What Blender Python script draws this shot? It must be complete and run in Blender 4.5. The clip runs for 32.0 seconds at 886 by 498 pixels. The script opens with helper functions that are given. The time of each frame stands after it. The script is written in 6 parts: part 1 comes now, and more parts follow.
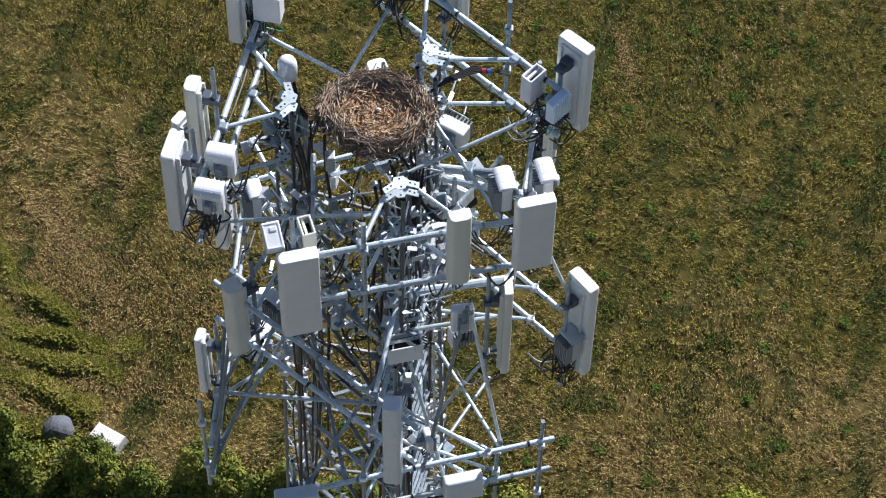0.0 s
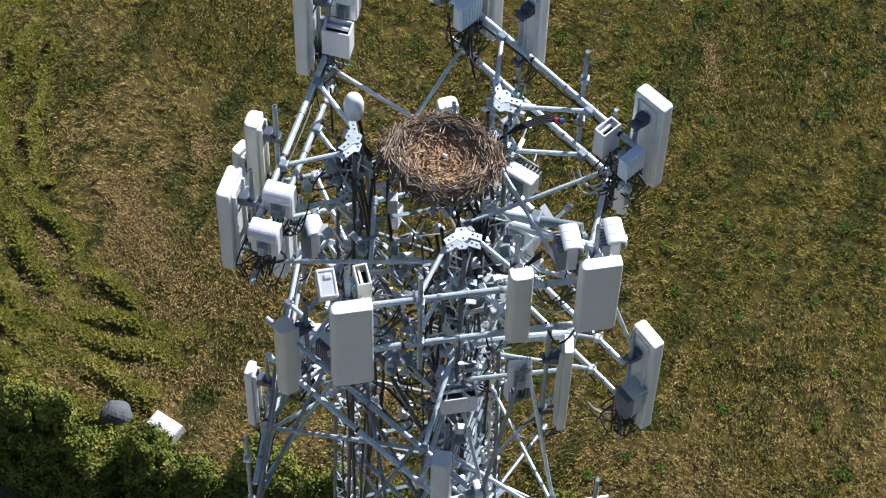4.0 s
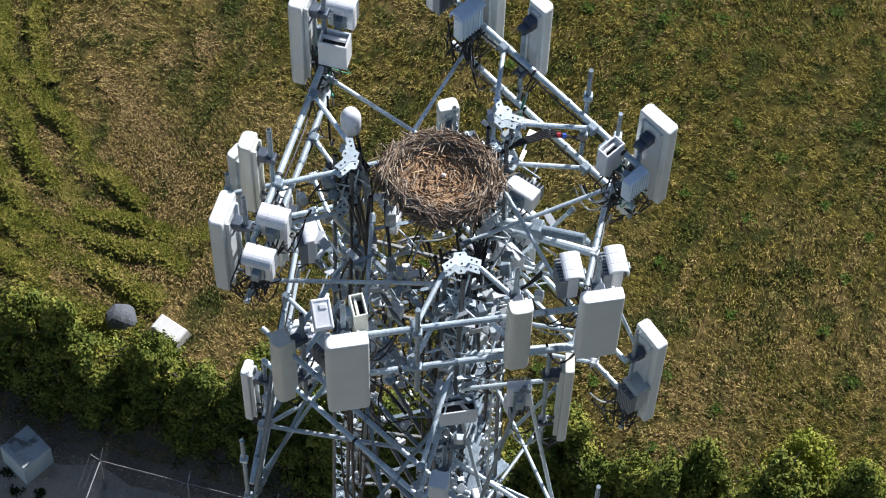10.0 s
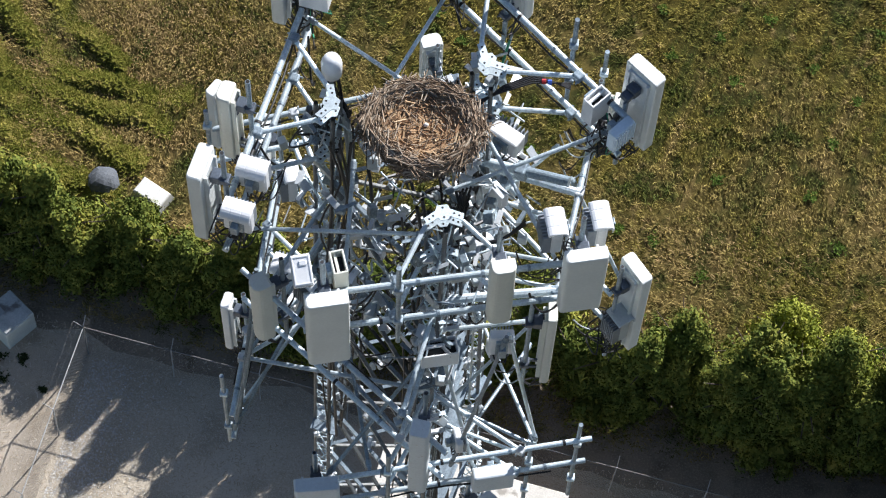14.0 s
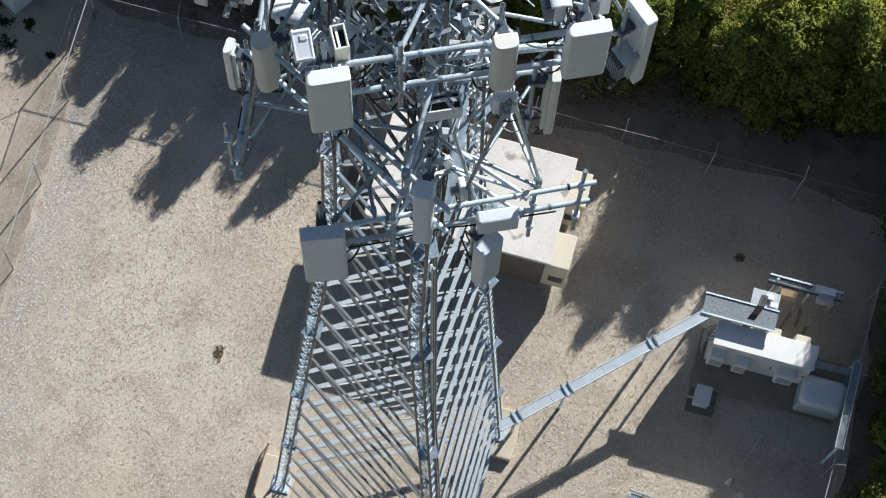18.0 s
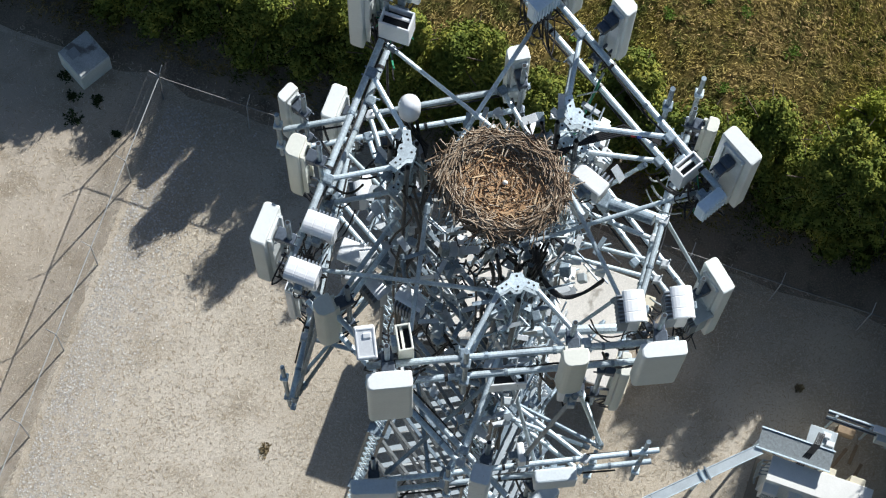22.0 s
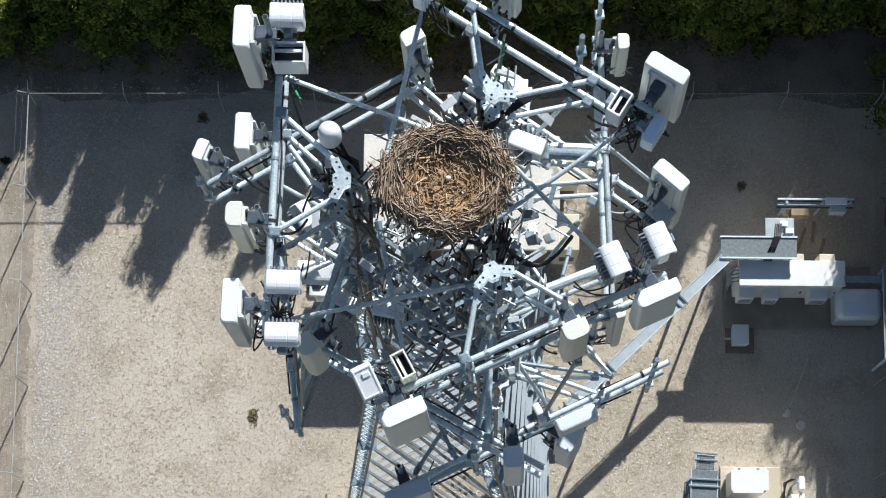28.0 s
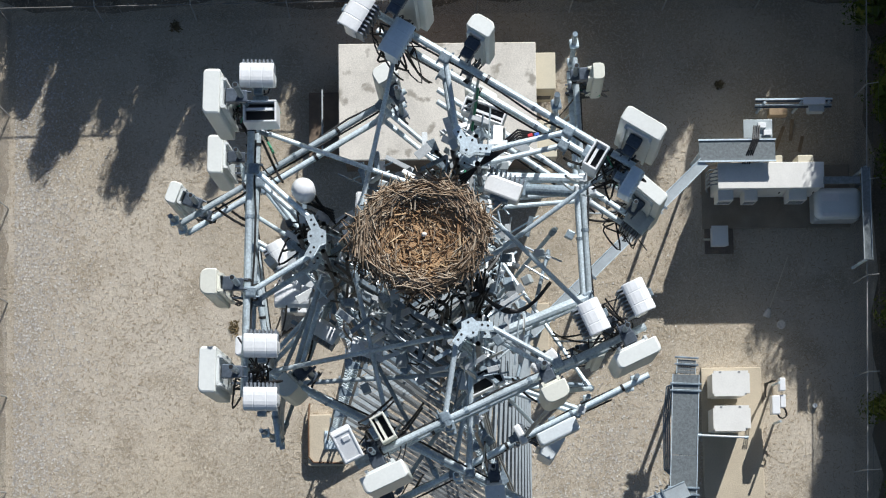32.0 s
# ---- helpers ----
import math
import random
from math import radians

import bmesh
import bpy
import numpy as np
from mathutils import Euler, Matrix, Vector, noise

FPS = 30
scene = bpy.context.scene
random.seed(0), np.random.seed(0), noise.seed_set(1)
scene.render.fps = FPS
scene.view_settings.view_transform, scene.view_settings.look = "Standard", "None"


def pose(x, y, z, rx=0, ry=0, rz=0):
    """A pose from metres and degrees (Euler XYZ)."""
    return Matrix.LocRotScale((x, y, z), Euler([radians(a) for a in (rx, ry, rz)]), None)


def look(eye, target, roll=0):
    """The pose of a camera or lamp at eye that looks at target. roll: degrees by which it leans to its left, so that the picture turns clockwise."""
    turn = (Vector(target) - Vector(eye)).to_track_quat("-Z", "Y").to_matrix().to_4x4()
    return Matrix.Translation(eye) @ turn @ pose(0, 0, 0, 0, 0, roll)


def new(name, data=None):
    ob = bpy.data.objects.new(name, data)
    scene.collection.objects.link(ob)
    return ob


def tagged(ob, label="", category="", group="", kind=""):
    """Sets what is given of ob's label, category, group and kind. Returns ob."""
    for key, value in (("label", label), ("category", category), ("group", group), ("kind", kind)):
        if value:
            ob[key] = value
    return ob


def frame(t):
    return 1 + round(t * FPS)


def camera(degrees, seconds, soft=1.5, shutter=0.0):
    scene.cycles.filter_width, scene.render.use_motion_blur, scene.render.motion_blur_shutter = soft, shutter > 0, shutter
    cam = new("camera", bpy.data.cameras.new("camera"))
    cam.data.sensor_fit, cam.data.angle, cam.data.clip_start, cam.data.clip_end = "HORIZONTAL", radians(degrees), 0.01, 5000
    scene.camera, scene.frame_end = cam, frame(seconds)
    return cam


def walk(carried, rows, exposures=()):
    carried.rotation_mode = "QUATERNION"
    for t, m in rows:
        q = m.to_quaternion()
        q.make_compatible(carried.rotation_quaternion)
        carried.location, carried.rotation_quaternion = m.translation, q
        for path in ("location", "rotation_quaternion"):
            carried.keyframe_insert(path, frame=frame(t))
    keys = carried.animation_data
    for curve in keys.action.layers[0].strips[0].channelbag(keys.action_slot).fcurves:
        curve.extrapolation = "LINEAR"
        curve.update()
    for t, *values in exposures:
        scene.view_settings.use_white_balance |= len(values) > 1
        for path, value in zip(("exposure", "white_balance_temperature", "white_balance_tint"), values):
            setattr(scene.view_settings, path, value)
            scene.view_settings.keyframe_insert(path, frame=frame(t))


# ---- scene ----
cam = camera(20.6, 32.0, soft=1.15)
PATH = [
    (0, (0.567, -18.843, 65.405), (0.59, -17.713, 63.755), 4.3),
    (0.5, (0.613, -18.686, 65.383), (0.638, -17.576, 63.72), 4.5),
    (1, (0.63, -18.492, 65.276), (0.638, -17.382, 63.612), 4.5),
    (1.5, (0.666, -18.262, 65.126), (0.655, -17.153, 63.461), 4.6),
    (2, (0.677, -18.165, 65.126), (0.649, -17.057, 63.461), 4.7),
    (2.5, (0.681, -17.9, 65.039), (0.642, -16.795, 63.373), 4.8),
    (3, (0.72, -17.768, 65.066), (0.68, -16.662, 63.4), 4.9),
    (3.5, (0.698, -17.61, 65.093), (0.659, -16.503, 63.427), 5.0),
    (5.5, (0.701, -16.73, 65.062), (0.661, -15.629, 63.393), 4.9),
    (6, (0.665, -16.555, 65.141), (0.624, -15.455, 63.472), 4.9),
    (6.5, (0.651, -16.403, 65.279), (0.608, -15.304, 63.609), 4.8),
    (7, (0.635, -16.167, 65.306), (0.592, -15.069, 63.635), 4.8),
    (7.5, (0.641, -15.964, 65.368), (0.598, -14.867, 63.696), 4.9),
    (8, (0.646, -15.776, 65.397), (0.604, -14.679, 63.725), 5.0),
    (8.5, (0.656, -15.604, 65.495), (0.614, -14.509, 63.822), 5.1),
    (9, (0.605, -15.417, 65.568), (0.568, -14.327, 63.891), 5.2),
    (9.5, (0.589, -15.233, 65.636), (0.553, -14.186, 63.933), 5.2),
    (10, (0.568, -15.059, 65.763), (0.536, -14.074, 64.023), 5.4),
    (10.5, (0.552, -14.905, 65.867), (0.531, -13.979, 64.095), 5.9),
    (11, (0.549, -14.83, 65.932), (0.533, -13.95, 64.137), 6.1),
    (11.5, (0.548, -14.82, 65.979), (0.533, -13.949, 64.179), 6.2),
    (12, (0.568, -14.833, 65.98), (0.553, -13.961, 64.18), 6.2),
    (12.5, (0.584, -14.811, 65.985), (0.571, -13.939, 64.185), 6.4),
    (13, (0.566, -14.651, 66.038), (0.559, -13.779, 64.238), 6.9),
    (13.5, (0.488, -14.052, 66.128), (0.485, -13.182, 64.327), 7.3),
    (15.5, (0.271, -12.19, 66.135), (0.272, -11.509, 64.254), 6.8),
    (16, (0.273, -12.219, 66.221), (0.272, -11.599, 64.32), 6.6),
    (16.5, (0.319, -12.249, 66.327), (0.331, -11.685, 64.409), 7.8),
    (17, (0.346, -12.248, 66.503), (0.365, -11.707, 64.578), 8.6),
    (17.5, (0.334, -12.01, 66.661), (0.36, -11.47, 64.735), 9.3),
    (18, (0.258, -11.414, 66.778), (0.288, -10.878, 64.851), 9.9),
    (18.5, (0.179, -10.689, 66.969), (0.215, -10.156, 65.041), 10.5),
    (19, (0.08, -9.71, 67.035), (0.089, -9.185, 65.105), 11.0),
    (19.5, (0.01, -8.975, 66.973), (0.015, -8.455, 65.042), 11.4),
    (20, (-0.025, -8.737, 66.87), (-0.022, -8.219, 64.938), 11.2),
    (20.5, (-0.055, -8.617, 66.667), (-0.056, -8.1, 64.735), 10.9),
    (21, (-0.144, -8.44, 66.622), (-0.146, -7.924, 64.69), 10.7),
    (21.5, (-0.256, -8.144, 66.723), (-0.269, -7.631, 64.79), 9.6),
    (22, (-0.361, -7.736, 66.797), (-0.374, -7.223, 64.864), 9.4),
    (22.5, (-0.467, -7.348, 66.887), (-0.479, -6.836, 64.953), 9.2),
    (23, (-0.547, -7.161, 66.862), (-0.545, -6.649, 64.929), 8.0),
    (23.5, (-0.615, -7.165, 66.739), (-0.622, -6.688, 64.797), 6.9),
    (24, (-0.665, -7.177, 66.599), (-0.677, -6.765, 64.642), 6.2),
    (24.5, (-0.704, -7.162, 66.471), (-0.715, -6.77, 64.51), 6.3),
    (26.5, (-0.922, -6.468, 66.628), (-0.896, -6.076, 64.667), 5.7),
    (27, (-0.949, -6.25, 66.607), (-0.903, -5.859, 64.647), 4.7),
    (27.5, (-0.999, -6.037, 66.656), (-0.942, -5.648, 64.695), 3.6),
    (28, (-1.028, -5.829, 66.641), (-0.962, -5.442, 64.68), 1.7),
    (28.5, (-1.022, -5.569, 66.616), (-0.958, -5.182, 64.655), 1.3),
    (29, (-0.979, -5.229, 66.589), (-0.905, -4.846, 64.627), 1.7),
    (29.5, (-0.935, -4.848, 66.638), (-0.858, -4.466, 64.676), 1.9),
    (30, (-0.871, -4.455, 66.711), (-0.797, -4.081, 64.748), 1.8),
    (30.5, (-0.779, -4.1, 66.792), (-0.709, -3.787, 64.818), 3.3),
    (31, (-0.711, -3.771, 66.826), (-0.647, -3.522, 64.843), 4.9),
    (31.5, (-0.663, -3.481, 66.857), (-0.6, -3.247, 64.872), 5.7),
    (32, (-0.608, -3.216, 66.869), (-0.548, -2.983, 64.883), 5.2),
]
walk(cam, [(t, look(e, g, r)) for t, e, g, r in PATH], exposures=[(0.0, 0.71, 5980, 15), (7.0, 0.68, 5980, 15), (9.0, 0.65, 5980, 15), (10.0, 0.67, 5960, 13), (11.0, 0.78, 5950, 12), (12.0, 0.82, 6000, 12), (13.0, 0.86, 6060, 12), (17.0, 0.39, 6000, 11), (19.0, 0.58, 6020, 9), (22.0, 0.52, 6020, 8), (23.0, 0.42, 6000, 8), (24.0, 0.20, 5980, 9), (24.5, 0.20, 5980, 9), (27.0, 0.54, 6020, 8), (28.0, 0.58, 6000, 8), (29.0, 0.58, 6010, 8), (30.0, 0.49, 6030, 9), (31.0, 0.35, 6050, 9), (32.0, 0.27, 6080, 9)])

# ---- world and sun ----
SUN_AZ, SUN_EL = math.atan2(0.87, 0.494), radians(30)
world = bpy.data.worlds.new("sky")
scene.world = world
world.use_nodes = True
wn = world.node_tree.nodes
sky = wn.new("ShaderNodeTexSky")
sky.sky_type, sky.sun_disc = "NISHITA", False
sky.sun_elevation, sky.sun_rotation = SUN_EL, math.pi / 2 - SUN_AZ
world.node_tree.links.new(sky.outputs[0], wn["Background"].inputs[0])
wn["Background"].inputs[1].default_value = 0.051
sun = new("sun", bpy.data.lights.new("sun", "SUN"))
sun.data.energy, sun.data.angle, sun.data.color = 5.0, radians(0.55), (1.0, 0.955, 0.885)
to_sun = Vector((math.cos(SUN_AZ) * math.cos(SUN_EL), math.sin(SUN_AZ) * math.cos(SUN_EL), math.sin(SUN_EL)))
sun.matrix_world = look(to_sun * 150, (0, 0, 0))

# ---- materials ----


def mat(name, base, rough=0.6, metal=0.0, vary=0.12, scale=6.0, fine=60.0, bump=0.15, spots=None, spot_scale=3.0, spot_at=0.62, random_tint=0.0):
    """A procedural surface: base colour broken up at two scales, fine relief, and stains of a second colour."""
    m = bpy.data.materials.new(name)
    m.use_nodes = True
    nt = m.node_tree
    n, link = nt.nodes, nt.links.new
    bsdf = n["Principled BSDF"]
    bsdf.inputs["Roughness"].default_value, bsdf.inputs["Metallic"].default_value = rough, metal
    big = n.new("ShaderNodeTexNoise")
    big.inputs["Scale"].default_value, big.inputs["Detail"].default_value = scale, 5
    small = n.new("ShaderNodeTexNoise")
    small.inputs["Scale"].default_value, small.inputs["Detail"].default_value = fine, 4
    geo = n.new("ShaderNodeNewGeometry")
    for t in (big, small):
        link(geo.outputs["Position"], t.inputs["Vector"])
    add = n.new("ShaderNodeMath")
    add.operation = "ADD"
    link(big.outputs[0], add.inputs[0])
    link(small.outputs[0], add.inputs[1])
    ramp = n.new("ShaderNodeMapRange")
    ramp.inputs["From Min"].default_value, ramp.inputs["From Max"].default_value = 0.7, 1.3
    ramp.inputs["To Min"].default_value, ramp.inputs["To Max"].default_value = 1 - vary, 1 + vary
    link(add.outputs[0], ramp.inputs["Value"])
    mul = n.new("ShaderNodeVectorMath")
    mul.operation = "MULTIPLY"
    mul.inputs[0].default_value = base
    link(ramp.outputs[0], mul.inputs[1])
    out = mul.outputs[0]
    if random_tint:
        info = n.new("ShaderNodeObjectInfo")
        rr = n.new("ShaderNodeMapRange")
        rr.inputs["To Min"].default_value, rr.inputs["To Max"].default_value = 1 - random_tint, 1 + random_tint
        link(info.outputs["Random"], rr.inputs["Value"])
        m2 = n.new("ShaderNodeVectorMath")
        m2.operation = "MULTIPLY"
        link(out, m2.inputs[0])
        link(rr.outputs[0], m2.inputs[1])
        out = m2.outputs[0]
    if spots:
        st = n.new("ShaderNodeTexNoise")
        st.inputs["Scale"].default_value, st.inputs["Detail"].default_value = spot_scale, 6
        link(geo.outputs["Position"], st.inputs["Vector"])
        sr = n.new("ShaderNodeMapRange")
        sr.inputs["From Min"].default_value, sr.inputs["From Max"].default_value = spot_at, spot_at + 0.08
        link(st.outputs[0], sr.inputs["Value"])
        mix = n.new("ShaderNodeMix")
        mix.data_type = "RGBA"
        link(sr.outputs[0], mix.inputs[0])
        link(out, mix.inputs[6])
        mix.inputs[7].default_value = (*spots, 1)
        out = mix.outputs[2]
    link(out, bsdf.inputs["Base Color"])
    if bump:
        b = n.new("ShaderNodeBump")
        b.inputs["Strength"].default_value, b.inputs["Distance"].default_value = bump, 0.02
        link(add.outputs[0], b.inputs["Height"])
        link(b.outputs[0], bsdf.inputs["Normal"])
    return m


def island_mat(name, stops, rough=0.8, sheen=0.0):
    """A surface whose colour differs from piece to piece of one mesh."""
    m = bpy.data.materials.new(name)
    m.use_nodes = True
    n, link = m.node_tree.nodes, m.node_tree.links.new
    bsdf = n["Principled BSDF"]
    bsdf.inputs["Roughness"].default_value = rough
    bsdf.inputs["Specular IOR Level"].default_value = 0.12
    geo = n.new("ShaderNodeNewGeometry")
    ramp = n.new("ShaderNodeValToRGB")
    ramp.color_ramp.elements.remove(ramp.color_ramp.elements[1])
    for i, (p, c) in enumerate(stops):
        e = ramp.color_ramp.elements[0] if i == 0 else ramp.color_ramp.elements.new(p)
        e.position, e.color = p, (*c, 1)
    link(geo.outputs["Random Per Island"], ramp.inputs[0])
    link(ramp.outputs[0], bsdf.inputs["Base Color"])
    return m


STEEL = mat("galvanised_steel", (0.58, 0.67, 0.72), 0.42, 0.2, 0.25, 5, 40, 0.1, random_tint=0.25)
NAVY = mat("dark_blue_steel", (0.085, 0.105, 0.135), 0.45, 0.3, 0.3, 6, 40, 0.1, random_tint=0.25)
STEEL_DARK = mat("weathered_steel", (0.25, 0.31, 0.36), 0.42, 0.3, 0.35, 5, 40, 0.1, random_tint=0.2)
ROD = mat("dark_leg_steel", (0.10, 0.115, 0.13), 0.45, 0.3, 0.3, 5, 40, 0.1)
FENCE = mat("dull_fence_steel", (0.17, 0.165, 0.155), 0.75, 0.0, 0.25, 3, 30, 0.1)
PLATE = mat("bright_galvanised_plate", (0.60, 0.63, 0.65), 0.45, 0.3, 0.15, 8, 50, 0.1)
RADOME = mat("grey_white_radome", (0.78, 0.80, 0.77), 0.5, 0.0, 0.05, 2.5, 30, 0.03, random_tint=0.05)
RADOME_CREAM = mat("cream_radome", (0.72, 0.72, 0.64), 0.5, 0.0, 0.06, 2.5, 30, 0.03)
RADOME_BLUE = mat("blue_grey_radome", (0.68, 0.73, 0.76), 0.5, 0.0, 0.08, 2.5, 30, 0.03, spots=(0.42, 0.36, 0.27), spot_scale=9.0, spot_at=0.66)
BACK_PALE = mat("pale_back_plate", (0.66, 0.69, 0.69), 0.5, 0.05, 0.08, 6, 40, 0.05)
BACKING = mat("grey_back_plate", (0.30, 0.32, 0.32), 0.5, 0.2, 0.12, 6, 40, 0.05)
# white housing with the blue skylight of its shaded side put into the colour
RADIO_SKYLIT = mat("skylit_radio_housing", (0.68, 0.79, 0.88), 0.35, 0.0, 0.06, 6, 40, 0.03)
RADIO = mat("white_radio_housing", (0.80, 0.815, 0.83), 0.3, 0.0, 0.06, 6, 40, 0.03)
FIN = mat("dark_cooling_fins", (0.24, 0.27, 0.31), 0.5, 0.2, 0.12, 6, 40, 0.05)
BLACK = mat("black_rubber", (0.018, 0.018, 0.02), 0.5, 0.0, 0.3, 8, 60, 0.1)
RED = mat("red_tape", (0.5, 0.03, 0.04), 0.5)
GREEN = mat("green_cable", (0.05, 0.30, 0.17), 0.5)
CONCRETE = mat("weathered_concrete", (0.66, 0.62, 0.55), 0.85, 0.0, 0.16, 1.3, 30, 0.3, spots=(0.36, 0.33, 0.28), spot_scale=2.2, spot_at=0.6)
FOUNDATION = mat("tan_concrete", (0.52, 0.45, 0.34), 0.85, 0.0, 0.14, 1.5, 30, 0.3)
SHED_WALL = mat("brown_exposed_aggregate", (0.20, 0.15, 0.11), 0.9, 0.0, 0.25, 4, 80, 0.4)
TAN_METAL = mat("tan_painted_metal", (0.66, 0.60, 0.46), 0.5, 0.0, 0.06, 3, 30, 0.03)
WHITE_METAL = mat("white_painted_metal", (0.78, 0.77, 0.73), 0.45, 0.0, 0.06, 3, 30, 0.03)
GREY_METAL = mat("grey_painted_metal", (0.50, 0.54, 0.55), 0.4, 0.1, 0.1, 3, 30, 0.03)
GALV = mat("galvanised_sheet", (0.48, 0.53, 0.55), 0.45, 0.3, 0.12, 4, 30, 0.05)
WOOD = mat("weathered_timber", (0.30, 0.22, 0.14), 0.85, 0.0, 0.25, 4, 50, 0.3)
BRACE = mat("dull_brace_steel", (0.20, 0.21, 0.21), 0.5, 0.25, 0.3, 5, 40, 0.1, random_tint=0.3)
GRATING = mat("grey_bar_grating", (0.20, 0.225, 0.235), 0.5, 0.4, 0.3, 14, 60, 0.3)
SLAB = mat("brown_shaded_slab", (0.29, 0.245, 0.19), 0.95, 0.0, 0.25, 2, 40, 0.4)
RAIL = mat("weathered_fence_rail", (0.40, 0.40, 0.39), 0.5, 0.2, 0.25, 3, 30, 0.1)
SOIL = mat("dark_mat", (0.20, 0.16, 0.125), 0.95, 0.0, 0.3, 3, 40, 0.4)
TWIG = island_mat("dry_twigs", [(0.0, (0.11, 0.075, 0.05)), (0.3, (0.25, 0.18, 0.12)), (0.6, (0.36, 0.27, 0.19)), (0.85, (0.40, 0.34, 0.27)), (1.0, (0.60, 0.50, 0.37))])
STRAW = island_mat("bark_strips", [(0.0, (0.24, 0.14, 0.08)), (0.4, (0.42, 0.27, 0.15)), (0.8, (0.52, 0.36, 0.21)), (1.0, (0.70, 0.55, 0.36))])
EGG = mat("eggshell", (0.85, 0.80, 0.72), 0.5, 0.0, 0.1, 20, 90, 0.0)


def leaf_mat(name, stops, patch=1.1, own=0.42, rough=0.75):
    """Foliage whose colour drifts from clump to clump and a little from leaf to leaf."""
    m = island_mat(name, stops, rough)
    n, link = m.node_tree.nodes, m.node_tree.links.new
    ramp = next(k for k in n if k.type == "VALTORGB")
    geo = next(k for k in n if k.type == "NEW_GEOMETRY")
    t = n.new("ShaderNodeTexNoise")
    t.inputs["Scale"].default_value, t.inputs["Detail"].default_value = patch, 4
    link(geo.outputs["Position"], t.inputs["Vector"])
    wide = n.new("ShaderNodeMapRange")
    wide.inputs["From Min"].default_value, wide.inputs["From Max"].default_value = 0.3, 0.7
    link(t.outputs[0], wide.inputs["Value"])
    mix = n.new("ShaderNodeMix")
    mix.inputs[0].default_value = own
    link(wide.outputs[0], mix.inputs[2])
    link(geo.outputs["Random Per Island"], mix.inputs[3])
    link(mix.outputs[0], ramp.inputs[0])
    return m


LEAF = leaf_mat("hedge_leaves", [(0.0, (0.048, 0.072, 0.014)), (0.4, (0.108, 0.14, 0.024)), (0.7, (0.21, 0.22, 0.038)), (1.0, (0.39, 0.34, 0.065))])
LEAF_LIGHT = leaf_mat("yellow_green_leaves", [(0.0, (0.15, 0.20, 0.025)), (0.6, (0.29, 0.31, 0.045)), (1.0, (0.45, 0.42, 0.09))])
BARK = mat("bark", (0.12, 0.09, 0.07), 0.9, 0.0, 0.3, 6, 50, 0.5)
WEED = island_mat("weed_clumps", [(0.0, (0.05, 0.09, 0.012)), (1.0, (0.13, 0.20, 0.03))], 0.8)
CHIP = island_mat("leaf_litter", [(0.0, (0.36, 0.29, 0.205)), (0.3, (0.43, 0.36, 0.265)), (0.65, (0.50, 0.42, 0.32)), (1.0, (0.68, 0.61, 0.50))], 0.9)


def ground_mat(name, a, b, c, d, scale, fine, bump, specks=()):
    m = mat(name, a, 0.95, 0, 0.42, scale, fine, bump)
    n, link = m.node_tree.nodes, m.node_tree.links.new
    bsdf = n["Principled BSDF"]
    geo = n.new("ShaderNodeNewGeometry")
    prev = bsdf.inputs["Base Color"].links[0].from_socket
    for col, sc, lo, hi, det in ((b, scale * 0.35, 0.45, 0.62, 6), (c, scale * 2.2, 0.5, 0.68, 8), (d, fine * 0.45, 0.5, 0.72, 5), *((k[0], k[1], k[2], k[3], 4) for k in specks)):
        t = n.new("ShaderNodeTexNoise")
        t.inputs["Scale"].default_value, t.inputs["Detail"].default_value = sc, det
        link(geo.outputs["Position"], t.inputs["Vector"])
        r = n.new("ShaderNodeMapRange")
        r.inputs["From Min"].default_value, r.inputs["From Max"].default_value = lo, hi
        link(t.outputs[0], r.inputs["Value"])
        mix = n.new("ShaderNodeMix")
        mix.data_type = "RGBA"
        link(r.outputs[0], mix.inputs[0])
        link(prev, mix.inputs[6])
        mix.inputs[7].default_value = (*col, 1)
        prev = mix.outputs[2]
    link(prev, bsdf.inputs["Base Color"])
    return m




